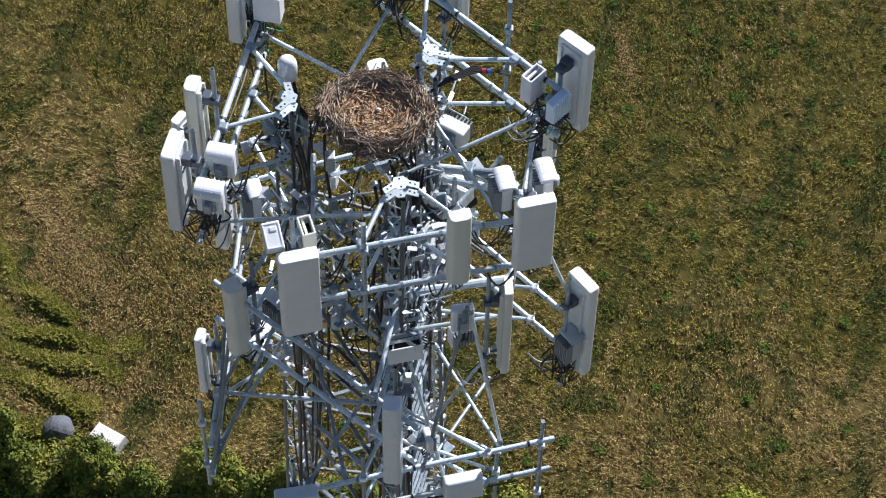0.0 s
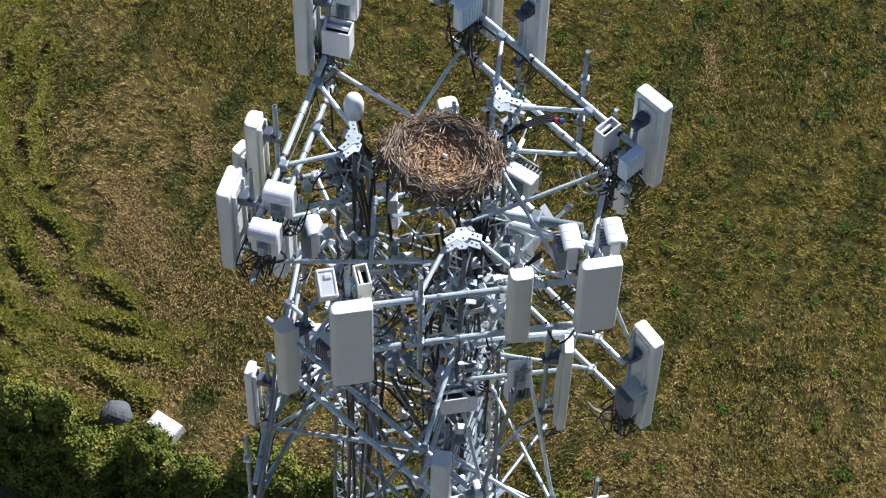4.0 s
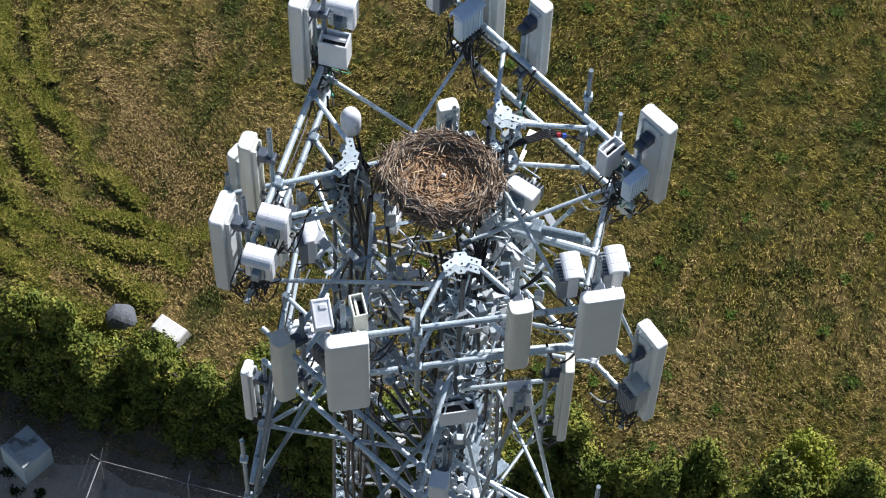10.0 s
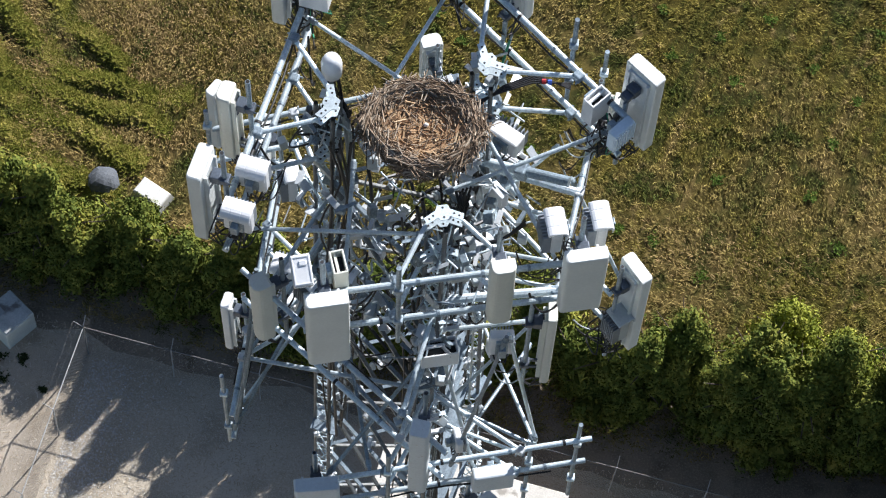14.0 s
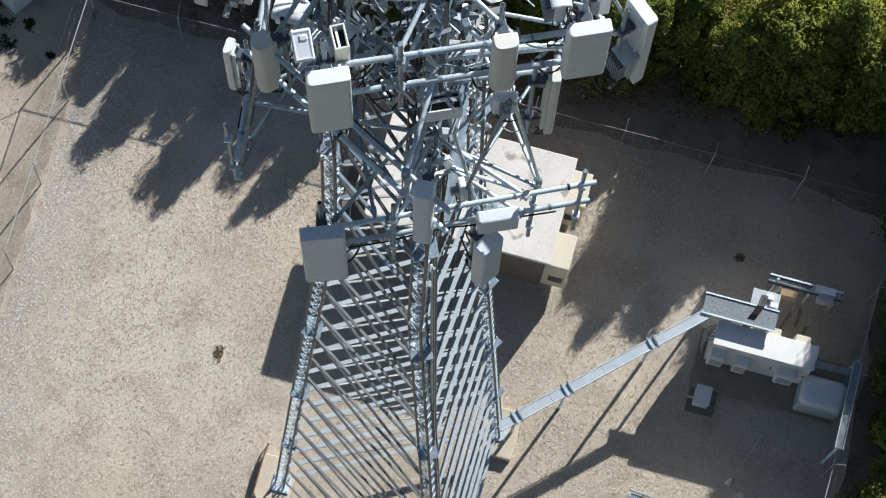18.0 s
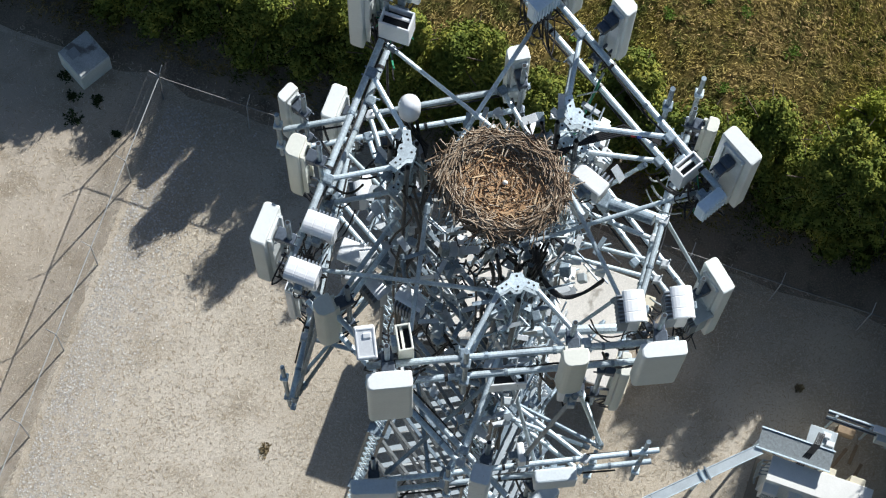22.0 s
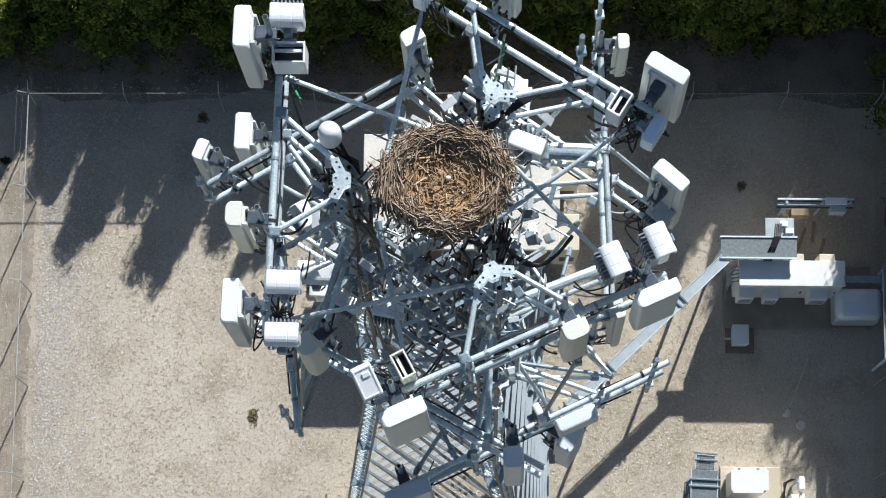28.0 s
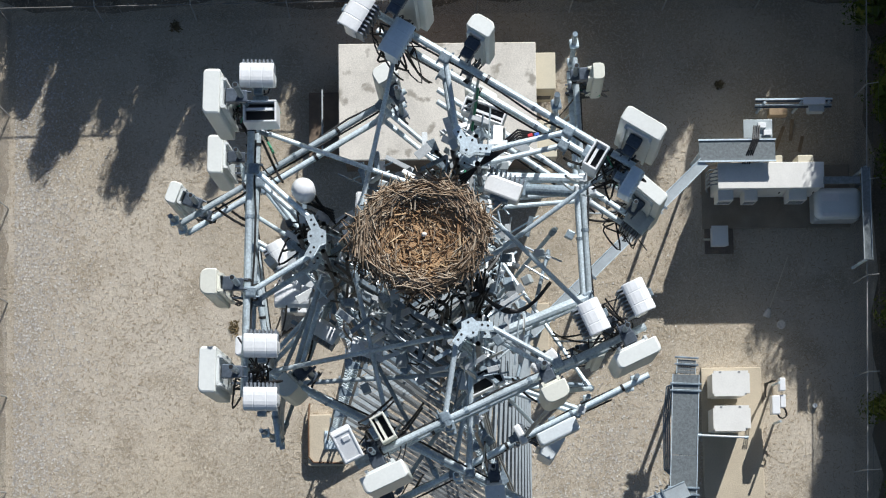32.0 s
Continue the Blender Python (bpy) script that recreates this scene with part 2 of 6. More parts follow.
def grass_mat(name, green, straw, dark, lo=0.50, hi=0.72, per_blade=0.0):
    """Dry and green grass mixed by patches of several sizes, with a spread from blade to blade."""
    m = mat(name, green, 0.9, 0, 0.5, 2.2, 17, 0.0 if per_blade else 0.8)
    n, link = m.node_tree.nodes, m.node_tree.links.new
    bsdf = n["Principled BSDF"]
    bsdf.inputs["Specular IOR Level"].default_value = 0.08
    geo = n.new("ShaderNodeNewGeometry")
    prev = bsdf.inputs["Base Color"].links[0].from_socket
    for col, sc, a, c, det in ((straw, 0.22, lo, hi, 7), (dark, 0.9, 0.50, 0.62, 7), (straw, 1.9, 0.56, 0.68, 6)):
        t = n.new("ShaderNodeTexNoise")
        t.inputs["Scale"].default_value, t.inputs["Detail"].default_value = sc, det
        t.inputs["Roughness"].default_value = 0.62
        link(geo.outputs["Position"], t.inputs["Vector"])
        r = n.new("ShaderNodeMapRange")
        r.inputs["From Min"].default_value, r.inputs["From Max"].default_value = a, c
        r.inputs["To Max"].default_value = 0.8
        value = t.outputs[0]
        if sc == 0.22:
            # the west end of the field and the side by the hedge are drier
            axes = n.new("ShaderNodeSeparateXYZ")
            link(geo.outputs["Position"], axes.inputs[0])
            for k, (f0, f1, t0, t1) in enumerate(((-12, 6, 0.11, -0.03), (17, 34, 0.13, -0.10))):
                dry = n.new("ShaderNodeMapRange")
                dry.inputs["From Min"].default_value, dry.inputs["From Max"].default_value = f0, f1
                dry.inputs["To Min"].default_value, dry.inputs["To Max"].default_value = t0, t1
                link(axes.outputs[k], dry.inputs["Value"])
                plus = n.new("ShaderNodeMath")
                plus.operation = "ADD"
                link(value, plus.inputs[0])
                link(dry.outputs[0], plus.inputs[1])
                value = plus.outputs[0]
        link(value, r.inputs["Value"])
        mix = n.new("ShaderNodeMix")
        mix.data_type = "RGBA"
        link(r.outputs[0], mix.inputs[0])
        link(prev, mix.inputs[6])
        mix.inputs[7].default_value = (*col, 1)
        prev = mix.outputs[2]
    # mown rows: long streaks, some green, some straw
    for col, across, along, shift, a, c in ((dark, 0.75, 0.10, 0.0, 0.50, 0.64), (straw, 1.3, 0.16, 7.0, 0.56, 0.72), (dark, 2.6, 1.3, 3.0, 0.54, 0.66)):
        parts = []
        for way, k in (((0.94, -0.34, 0), across), ((0.34, 0.94, 0), along)):
            dot = n.new("ShaderNodeVectorMath")
            dot.operation = "DOT_PRODUCT"
            dot.inputs[1].default_value = [w * k for w in way]
            link(geo.outputs["Position"], dot.inputs[0])
            parts.append(dot.outputs["Value"])
        comb = n.new("ShaderNodeCombineXYZ")
        comb.inputs[2].default_value = shift
        link(parts[0], comb.inputs[0])
        link(parts[1], comb.inputs[1])
        t = n.new("ShaderNodeTexNoise")
        t.inputs["Scale"].default_value, t.inputs["Detail"].default_value = 1.0, 6
        t.inputs["Roughness"].default_value = 0.65
        link(comb.outputs[0], t.inputs["Vector"])
        r = n.new("ShaderNodeMapRange")
        r.inputs["From Min"].default_value, r.inputs["From Max"].default_value = a, c
        r.inputs["To Max"].default_value = 0.75
        link(t.outputs[0], r.inputs["Value"])
        mix = n.new("ShaderNodeMix")
        mix.data_type = "RGBA"
        link(r.outputs[0], mix.inputs[0])
        link(prev, mix.inputs[6])
        mix.inputs[7].default_value = (*col, 1)
        prev = mix.outputs[2]
    if per_blade:
        r = n.new("ShaderNodeMapRange")
        r.inputs["To Min"].default_value, r.inputs["To Max"].default_value = 1 - per_blade, 1 + per_blade
        link(geo.outputs["Random Per Island"], r.inputs["Value"])
        mul = n.new("ShaderNodeVectorMath")
        mul.operation = "MULTIPLY"
        link(prev, mul.inputs[0])
        link(r.outputs[0], mul.inputs[1])
        prev = mul.outputs[0]
    link(prev, bsdf.inputs["Base Color"])
    return m


# ground colour kept darker than the blades, deepening the shade between them
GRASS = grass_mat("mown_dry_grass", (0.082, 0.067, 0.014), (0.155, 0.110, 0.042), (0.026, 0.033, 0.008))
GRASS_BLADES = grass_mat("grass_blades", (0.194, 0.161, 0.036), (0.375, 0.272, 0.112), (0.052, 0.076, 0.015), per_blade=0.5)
GRAVEL = ground_mat("pale_crushed_gravel", (0.46, 0.393, 0.298), (0.56, 0.495, 0.405), (0.37, 0.31, 0.23), (0.63, 0.575, 0.485), 0.35, 75, 0.9, (((0.60, 0.53, 0.42), 12, 0.52, 0.72), ((0.36, 0.285, 0.19), 19, 0.56, 0.76), ((0.66, 0.60, 0.50), 24, 0.58, 0.76)))

# ---- mesh helpers ----


def mesh_of(name, bm, material, smooth=False):
    me = bpy.data.meshes.new(name)
    bm.to_mesh(me)
    bm.free()
    me.materials.append(material)
    if smooth:
        for p in me.polygons:
            p.use_smooth = True
    return me


def part(name, bm, material, parent, label="", smooth=False):
    ob = new(name, mesh_of(name, bm, material, smooth))
    ob.parent = parent
    if label:
        ob["label"] = label
    return ob


def thing(name, m, label, category, group="", kind=""):
    ob = new(name)
    ob.empty_display_size = 0.1
    ob.matrix_world = m
    return tagged(ob, label, category, group, kind)


def box(bm, centre, size, bevel=0.0, turn=None, segs=2):
    r = bmesh.ops.create_cube(bm, size=1.0)
    vs = r["verts"]
    bmesh.ops.scale(bm, vec=size, verts=vs)
    if bevel:
        es = list({e for v in vs for e in v.link_edges})
        b = bmesh.ops.bevel(bm, geom=es, offset=bevel, segments=segs, affect="EDGES", profile=0.5)
        vs = list({v for f in b["faces"] for v in f.verts} | {v for v in vs if v.is_valid})
    m = Matrix.Translation(centre)
    if turn is not None:
        m = m @ turn
    bmesh.ops.transform(bm, matrix=m, verts=vs)
    return vs


def tube(bm, a, b, r, sides=8, r2=None, caps=True):
    a, b = Vector(a), Vector(b)
    d = b - a
    m = Matrix.Translation((a + b) / 2) @ d.to_track_quat("Z", "Y").to_matrix().to_4x4()
    bmesh.ops.create_cone(bm, cap_ends=caps, segments=sides, radius1=r, radius2=r if r2 is None else r2, depth=d.length, matrix=m)


def strand(bm, points, r, sides=5):
    """A bent cable through the points."""
    rings = []
    pts = [Vector(p) for p in points]
    for i, p in enumerate(pts):
        d = (pts[min(i + 1, len(pts) - 1)] - pts[max(i - 1, 0)]).normalized()
        sd = d.cross(Vector((0, 0, 1)) if abs(d.z) < 0.95 else Vector((1, 0, 0))).normalized()
        up = sd.cross(d)
        rings.append([bm.verts.new(p + sd * (r * math.cos(k * 2 * math.pi / sides)) + up * (r * math.sin(k * 2 * math.pi / sides))) for k in range(sides)])
    for u, v in zip(rings, rings[1:]):
        for k in range(sides):
            bm.faces.new((u[k], u[(k + 1) % sides], v[(k + 1) % sides], v[k]))


def eased(points, n=5):
    """More points on a smooth line through the given ones."""
    p = [Vector(q) for q in points]
    p = [p[0] * 2 - p[1], *p, p[-1] * 2 - p[-2]]
    line = []
    for a, b, c, d in zip(p, p[1:], p[2:], p[3:]):
        for i in range(n):
            t = i / n
            line.append(0.5 * (2 * b + (c - a) * t + (2 * a - 5 * b + 4 * c - d) * t * t + (3 * b - a - 3 * c + d) * t ** 3))
    return line + [p[-2]]


def sag(a, b, drop, n=7):
    a, b = Vector(a), Vector(b)
    return [a.lerp(b, i / n) - Vector((0, 0, drop * 4 * (i / n) * (1 - i / n))) for i in range(n + 1)]


def outline(bm, pts, z0, z1):
    """A prism on a closed outline."""
    lo = [bm.verts.new((x, y, z0)) for x, y in pts]
    hi = [bm.verts.new((x, y, z1)) for x, y in pts]
    bm.faces.new(lo[::-1]), bm.faces.new(hi)
    n = len(pts)
    for i in range(n):
        bm.faces.new((lo[i], lo[(i + 1) % n], hi[(i + 1) % n], hi[i]))


# the mast leans a little
AXIS = Vector((-0.032, 0.018, 1)).normalized()
LEAN = Vector((0, 0, 1)).rotation_difference(AXIS).to_matrix().to_4x4()


def up_at(x, y, z, yaw, tilt=0.0):
    return Matrix.Translation((x, y, z)) @ LEAN @ pose(0, 0, 0, 0, tilt, yaw)


# ---- ground ----
COMP = pose(0, 0, 0, 0, 0, -8.5)


def C(u, v, z=0.0):
    return COMP @ Vector((u, v, z))


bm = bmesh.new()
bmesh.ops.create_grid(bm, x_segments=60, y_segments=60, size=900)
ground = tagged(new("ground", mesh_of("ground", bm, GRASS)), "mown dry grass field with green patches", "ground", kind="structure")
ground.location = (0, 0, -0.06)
bm = bmesh.new()
outline(bm, [(-30, -40), (14.6, -40), (14.6, 13.6), (-30, 13.6)], -0.25, 0.0)
gravel = tagged(new("gravel_pad", mesh_of("gravel_pad", bm, GRAVEL)), "pale gravel yard strewn with dry leaves", "gravel yard", kind="structure")
gravel.matrix_world = COMP

# ---- lattice tower ----
LEG_TOP = [Vector((0.34, -1.06, 40.6)), Vector((-1.16, 0.20, 40.6)), Vector((0.64, 0.88, 40.6))]
LEG_KNEE = [Vector((0.62, -1.45, 26.0)), Vector((-1.05, 0.12, 26.0)), Vector((1.36, 1.18, 26.0))]
LEG_BASE = [Vector((2.45, -4.0, 0.25)), Vector((-2.38, -0.1, 0.25)), Vector((3.38, 2.05, 0.25))]


def leg_at(i, z):
    """The middle of a leg: straight above the knee, splayed below it."""
    if z > 26:
        return LEG_KNEE[i].lerp(LEG_TOP[i], (z - 26) / 14.6)
    return LEG_BASE[i].lerp(LEG_KNEE[i], (z - 0.25) / 25.75)


tower = thing("lattice_tower", pose(1.2, -0.7, 0), "three-legged galvanised steel lattice tower with laced legs", "lattice tower")
HOME = Vector((1.2, -0.7, 0))


def angle_bar(bm, p, q, w, t=0.012):
    turn = (q - p).to_track_quat("X", "Z").to_matrix().to_4x4()
    c = (p + q) / 2 - HOME
    box(bm, c, ((q - p).length, w, t), 0, turn)
    box(bm, c + turn.to_3x3() @ Vector((0, w / 2, -w / 2)), ((q - p).length, t, w), 0, turn)


for i in range(3):
    out_dir = Vector((LEG_TOP[i].x, LEG_TOP[i].y, 0)).normalized()
    side = Vector((-out_dir.y, out_dir.x, 0))
    off = [out_dir * 0.17, -out_dir * 0.09 + side * 0.15, -out_dir * 0.09 - side * 0.15]
    leg = None
    for o in off:
        bm = bmesh.new()
        strand(bm, [leg_at(i, z) + o - HOME for z in (0.25, 13, 26, 33, 40.7)], 0.03, 7)
        if leg is None:
            leg = part("leg", bm, ROD, tower, "truss leg of three rods with zigzag lacing")
        else:
            part("leg_rod", bm, ROD, leg)
    bm = bmesh.new()
    z = 0.3
    k = 0
    while z < 40.3:
        for j in range(3):
            a, b = off[j], off[(j + 1) % 3]
            if k % 2:
                a, b = b, a
            tube(bm, leg_at(i, z) + a - HOME, leg_at(i, z + 0.28) + b - HOME, 0.011, 4, caps=False)
        z += 0.28
        k += 1
    ob = part("lacing", bm, STEEL, leg, "zigzag lacing rods")
    ob["kind"] = "stuff"
    for z in (6.3, 12.4, 18.5, 24.6, 30.5, 36.2):
        bm = bmesh.new()
        box(bm, leg_at(i, z) - HOME, (0.40, 0.40, 0.03), 0.005, pose(0, 0, 0, 0, 0, math.degrees(math.atan2(out_dir.y, out_dir.x))))
        part("splice_plate", bm, STEEL_DARK, leg)
BAYS = [0.9 + 1.9 * k for k in range(21)]
for i in range(3):
    j = (i + 1) % 3
    # front face gets the darker steel to imitate its weaker light
    flat = (BRACE, GALV, GALV)[i]
    wide = (0.05, 0.085, 0.075)[i]
    for k, z in enumerate(BAYS):
        a, b = leg_at(i, z), leg_at(j, z)
        bm = bmesh.new()
        angle_bar(bm, a, b, wide if z < 27 else 0.05)
        part("horizontal_brace", bm, flat if z < 27 else STEEL_DARK, tower)
        if k + 1 < len(BAYS):
            z2 = BAYS[k + 1]
            bm = bmesh.new()
            lift = Vector((0, 0, 0.03))
            if i == 0:
                angle_bar(bm, a + lift, leg_at(j, z2) + lift, 0.046)
            else:
                angle_bar(bm, b + lift, leg_at(i, z2) + lift, 0.036)
            part("diagonal_brace", bm, BRACE, tower)

# cable clamps along the legs
clamp_bm = bmesh.new()
box(clamp_bm, (0.0, 0, 0), (0.05, 0.13, 0.07), 0.008)
box(clamp_bm, (0.04, 0, 0.0), (0.05, 0.05, 0.11), 0.006)
clamp_mesh = mesh_of("cable_clamp", clamp_bm, PLATE)
clamp_rng = random.Random(21)
for i in range(3):
    z = 24.0
    while z < 40.0:
        ob = new("cable_clamp", clamp_mesh)
        ob.parent = tower
        a = clamp_rng.uniform(0, 6.28)
        ob.matrix_local = Matrix.Translation(leg_at(i, z) - HOME + Vector((math.cos(a), math.sin(a), 0)) * 0.13) @ pose(0, 0, 0, clamp_rng.gauss(0, 12), clamp_rng.gauss(0, 12), math.degrees(a))
        z += clamp_rng.uniform(0.22, 0.5)

# extra bright clamps, placed at random to imitate glints off rungs and lattice
for k in range(150):
    z = clamp_rng.uniform(31, 39.6)
    i = clamp_rng.choice((0, 0, 1, 2))
    p = leg_at(i, z).lerp(leg_at((i + 2) % 3, z), clamp_rng.uniform(0.08, 0.92))
    ob = new("cable_clamp", clamp_mesh)
    ob.parent = tower
    ob.matrix_local = Matrix.Translation(p - HOME) @ pose(0, 0, 0, clamp_rng.uniform(-90, 90), clamp_rng.uniform(-40, 40), clamp_rng.uniform(0, 360)) @ Matrix.Scale(clamp_rng.uniform(0.6, 1.5), 4)

# feed cables beside the front leg, and the cable ladder of the antenna levels
cables = thing("feed_cable_run", pose(3, -1, 0), "grey and black coaxial cables climbing beside a tower leg", "cable run")
for k in range(5):
    pts = []
    for z in (2.3, 10, 20, 30, 38.5):
        a, b = leg_at(0, z), leg_at(2, z)
        n_out = Vector((b.y - a.y, a.x - b.x, 0)).normalized()
        pts.append(a + (b - a).normalized() * (0.20 + 0.05 * k) + n_out * 0.06 - Vector((3, -1, 0)))
    bm = bmesh.new()
    strand(bm, pts, 0.026, 6)
    part("cable", bm, (GALV, BLACK, GALV, BLACK, STEEL_DARK)[k], cables)
ladder = thing("cable_ladder", pose(0, 0, 0), "galvanised cable ladder on a tower face", "cable ladder")
for f in (0.27, 0.62):
    bm = bmesh.new()
    strand(bm, [leg_at(0, z).lerp(leg_at(2, z), f) for z in (29.0, 34, 38.6)], 0.025, 5)
    part("rail", bm, STEEL, ladder)
for k in range(26):
    z = 29.2 + 0.36 * k
    a, b = leg_at(0, z), leg_at(2, z)
    n_out = Vector((b.y - a.y, a.x - b.x, 0)).normalized() * 0.085
    bm = bmesh.new()
    angle_bar(bm, a.lerp(b, 0.26) + n_out + HOME, a.lerp(b, 0.63) + n_out + HOME, 0.04, 0.008)
    part("rung", bm, STEEL_DARK, ladder)
for k in range(8):
    bm = bmesh.new()
    strand(bm, [leg_at(0, z).lerp(leg_at(2, z), 0.30 + 0.04 * k) for z in (27.0, 31, 35, 39.2)], 0.02, 5)
    part("cable", bm, BLACK, ladder)

# ---- antennas and radios ----


def panel(x, y, ztop, zbot, w, d, yaw, material=RADOME, label="grey-white panel antenna on a vertical pipe", tilt=0.0, rounded=0.05, pipe=(0.35, 0.35), standoff=0.2, group="panel antennas", cables=4, rrh=False):
    """An upright panel antenna; its front faces along yaw."""
    h = ztop - zbot
    ant = thing("panel_antenna", up_at(x, y, zbot, yaw, tilt), label, "panel antenna", group)
    bm = bmesh.new()
    r = min(rounded, d * 0.45)
    pts = []
    for cx, cy, a0, rr in ((d / 2 - r, w / 2 - r, 0, r), (-d / 2 + 0.02, w / 2 - 0.02, 90, 0.02), (-d / 2 + 0.02, -w / 2 + 0.02, 180, 0.02), (d / 2 - r, -w / 2 + r, 270, r)):
        for k in range(5):
            a = radians(a0 + 22.5 * k)
            pts.append((cx + rr * math.cos(a), cy + rr * math.sin(a)))
    rings = []
    for z, s in ((0.0, 0.9), (0.02, 1.0), (h - 0.03, 1.0), (h - 0.008, 0.97), (h, 0.9)):
        rings.append([bm.verts.new((px * s, py * s, z)) for px, py in pts])
    for u, v in zip(rings, rings[1:]):
        for k in range(len(pts)):
            bm.faces.new((u[k], u[(k + 1) % len(pts)], v[(k + 1) % len(pts)], v[k]))
    bm.faces.new(rings[0][::-1]), bm.faces.new(rings[-1])
    part("radome", bm, material, ant)
    bm = bmesh.new()
    box(bm, (-d / 2 - 0.012, 0, h / 2), (0.03, w * 0.62, h * 0.9), 0.006)
    for s in (-1, 1):
        box(bm, (-d / 2 - 0.03, s * w * 0.3, h / 2), (0.05, 0.03, h * 0.9))
    part("back_plate", bm, BACK_PALE if material is not RADOME_CREAM else RADOME_CREAM, ant)
    px = -d / 2 - standoff
    bm = bmesh.new()
    tube(bm, (px, 0, -pipe[0]), (px, 0, h + pipe[1]), 0.031, 10)
    part("mounting_pipe", bm, STEEL_DARK, ant)
    bm = bmesh.new()
    tube(bm, (px, 0, h + pipe[1] - 0.02), (px, 0, h + pipe[1] + 0.003), 0.024, 8)
    part("pipe_bore", bm, BLACK, ant)
    for zz in (h * 0.16, h * 0.82):
        bm = bmesh.new()
        box(bm, (px + 0.0, 0, zz), (0.12, 0.13, 0.09), 0.012)
        box(bm, ((px - d / 2) / 2, 0.045, zz), (standoff, 0.02, 0.06))
        box(bm, ((px - d / 2) / 2, -0.045, zz), (standoff, 0.02, 0.06))
        for s in (-1, 1):
            tube(bm, (px - 0.1, s * 0.05, zz), (px + 0.1, s * 0.05, zz), 0.01, 5)
        if zz > h * 0.5:
            box(bm, (px + standoff * 0.5, 0, zz + 0.02), (standoff * 0.6, 0.15, 0.14), 0.012)
            tube(bm, (px + standoff * 0.45, 0.05, zz + 0.05), (-d / 2 - 0.03, 0.05, zz - 0.22), 0.014, 5)
        part("bracket", bm, NAVY, ant, "dark tilt bracket")
    for k in range(cables):
        yy = (k - (cables - 1) / 2) * w * 0.7 / max(cables, 1)
        bm = bmesh.new()
        tube(bm, (0, yy, -0.06), (0, yy, 0.01), 0.014, 6)
        strand(bm, [(0, yy, -0.05), (-0.03, yy * 0.8, -0.2), (-0.14 - 0.03 * (k % 2), yy * 0.3 + 0.03 * (k % 3), -0.34 - 0.14 * (k % 2)), (px + 0.02, yy * 0.2, -0.26), (px - 0.08, yy * 0.3, -0.1)], 0.011, 5)
        part("jumper_cable", bm, BLACK, ant)
    return ant


def radio(x, y, z, yaw, w=0.34, h=0.42, d=0.22, label="white remote radio unit with a cooling-fin back", material=RADIO, fins=True, group="remote radio units", shield=True, dark=FIN):
    """z is the middle; the ribbed face looks along yaw."""
    ob = thing("remote_radio", up_at(x, y, z - h / 2, yaw), label, "radio unit", group)
    bm = bmesh.new()
    box(bm, (0, 0, h / 2), (d * 0.62, w, h), 0.025)
    part("housing", bm, material, ob)
    if fins:
        n = 8
        bm = bmesh.new()
        deep = d * (0.08 if dark is material else 0.46 if shield else 0.24)
        box(bm, (d * 0.30 + deep / 2, -(n - 1) / 2 * w * 0.88 / (n - 1), h / 2), (deep, 0.018, h * 0.9))
        first = part("cooling_fin", bm, dark, ob)
        for k in range(1, n):
            f = new("cooling_fin", first.data)
            f.parent = ob
            f.location = (0, k * w * 0.88 / (n - 1), 0)
    if shield:
        bm = bmesh.new()
        arc = []
        for a in range(40, 216, 15):
            c, q = math.cos(radians(a)), math.sin(radians(a))
            arc.append((d * 0.62 * math.copysign(abs(c) ** 0.7, c), h + 0.10 * math.copysign(abs(q) ** 0.8, q) - 0.02))
        arc2 = [(q * 0.9, (zz - h) * 0.8 + h - 0.012) for q, zz in arc]
        loop = arc + arc2[::-1]
        m_ = len(loop)
        rows = []
        for f, g in ((-1, 0.95), (-0.95, 1), (-0.40, 1), (-0.36, 0.965), (-0.32, 1), (0.34, 1), (0.38, 0.965), (0.42, 1), (0.95, 1), (1, 0.95)):
            rows.append([bm.verts.new((q * g, f * w * 0.53, h + (zz - h) * g)) for q, zz in loop])
        for ra, rb in zip(rows, rows[1:]):
            for k in range(m_):
                bm.faces.new((ra[k], ra[(k + 1) % m_], rb[(k + 1) % m_], rb[k]))
        for k in range(len(arc) - 1):
            for rw in (rows[0], rows[-1]):
                bm.faces.new((rw[k], rw[k + 1], rw[m_ - 2 - k], rw[m_ - 1 - k]))
        part("sun_shield", bm, material, ob)
    bm = bmesh.new()
    box(bm, (-d * 0.36, 0, h / 2), (0.04, w * 0.5, h * 0.7), 0.006)
    box(bm, (-d * 0.36 - 0.06, 0, h * 0.5), (0.09, 0.09, h * 0.4), 0.01)
    part("bracket", bm, STEEL_DARK, ob)
    for k in range(4):
        bm = bmesh.new()
        yy = (k - 1.5) * w * 0.2
        strand(bm, [(0, yy, 0.01), (0, yy, -0.1), (-0.08, yy * 0.6, -0.2), (-d * 0.5, yy * 0.3, -0.12)], 0.011, 5)
        part("jumper_cable", bm, BLACK, ob)
    return ob


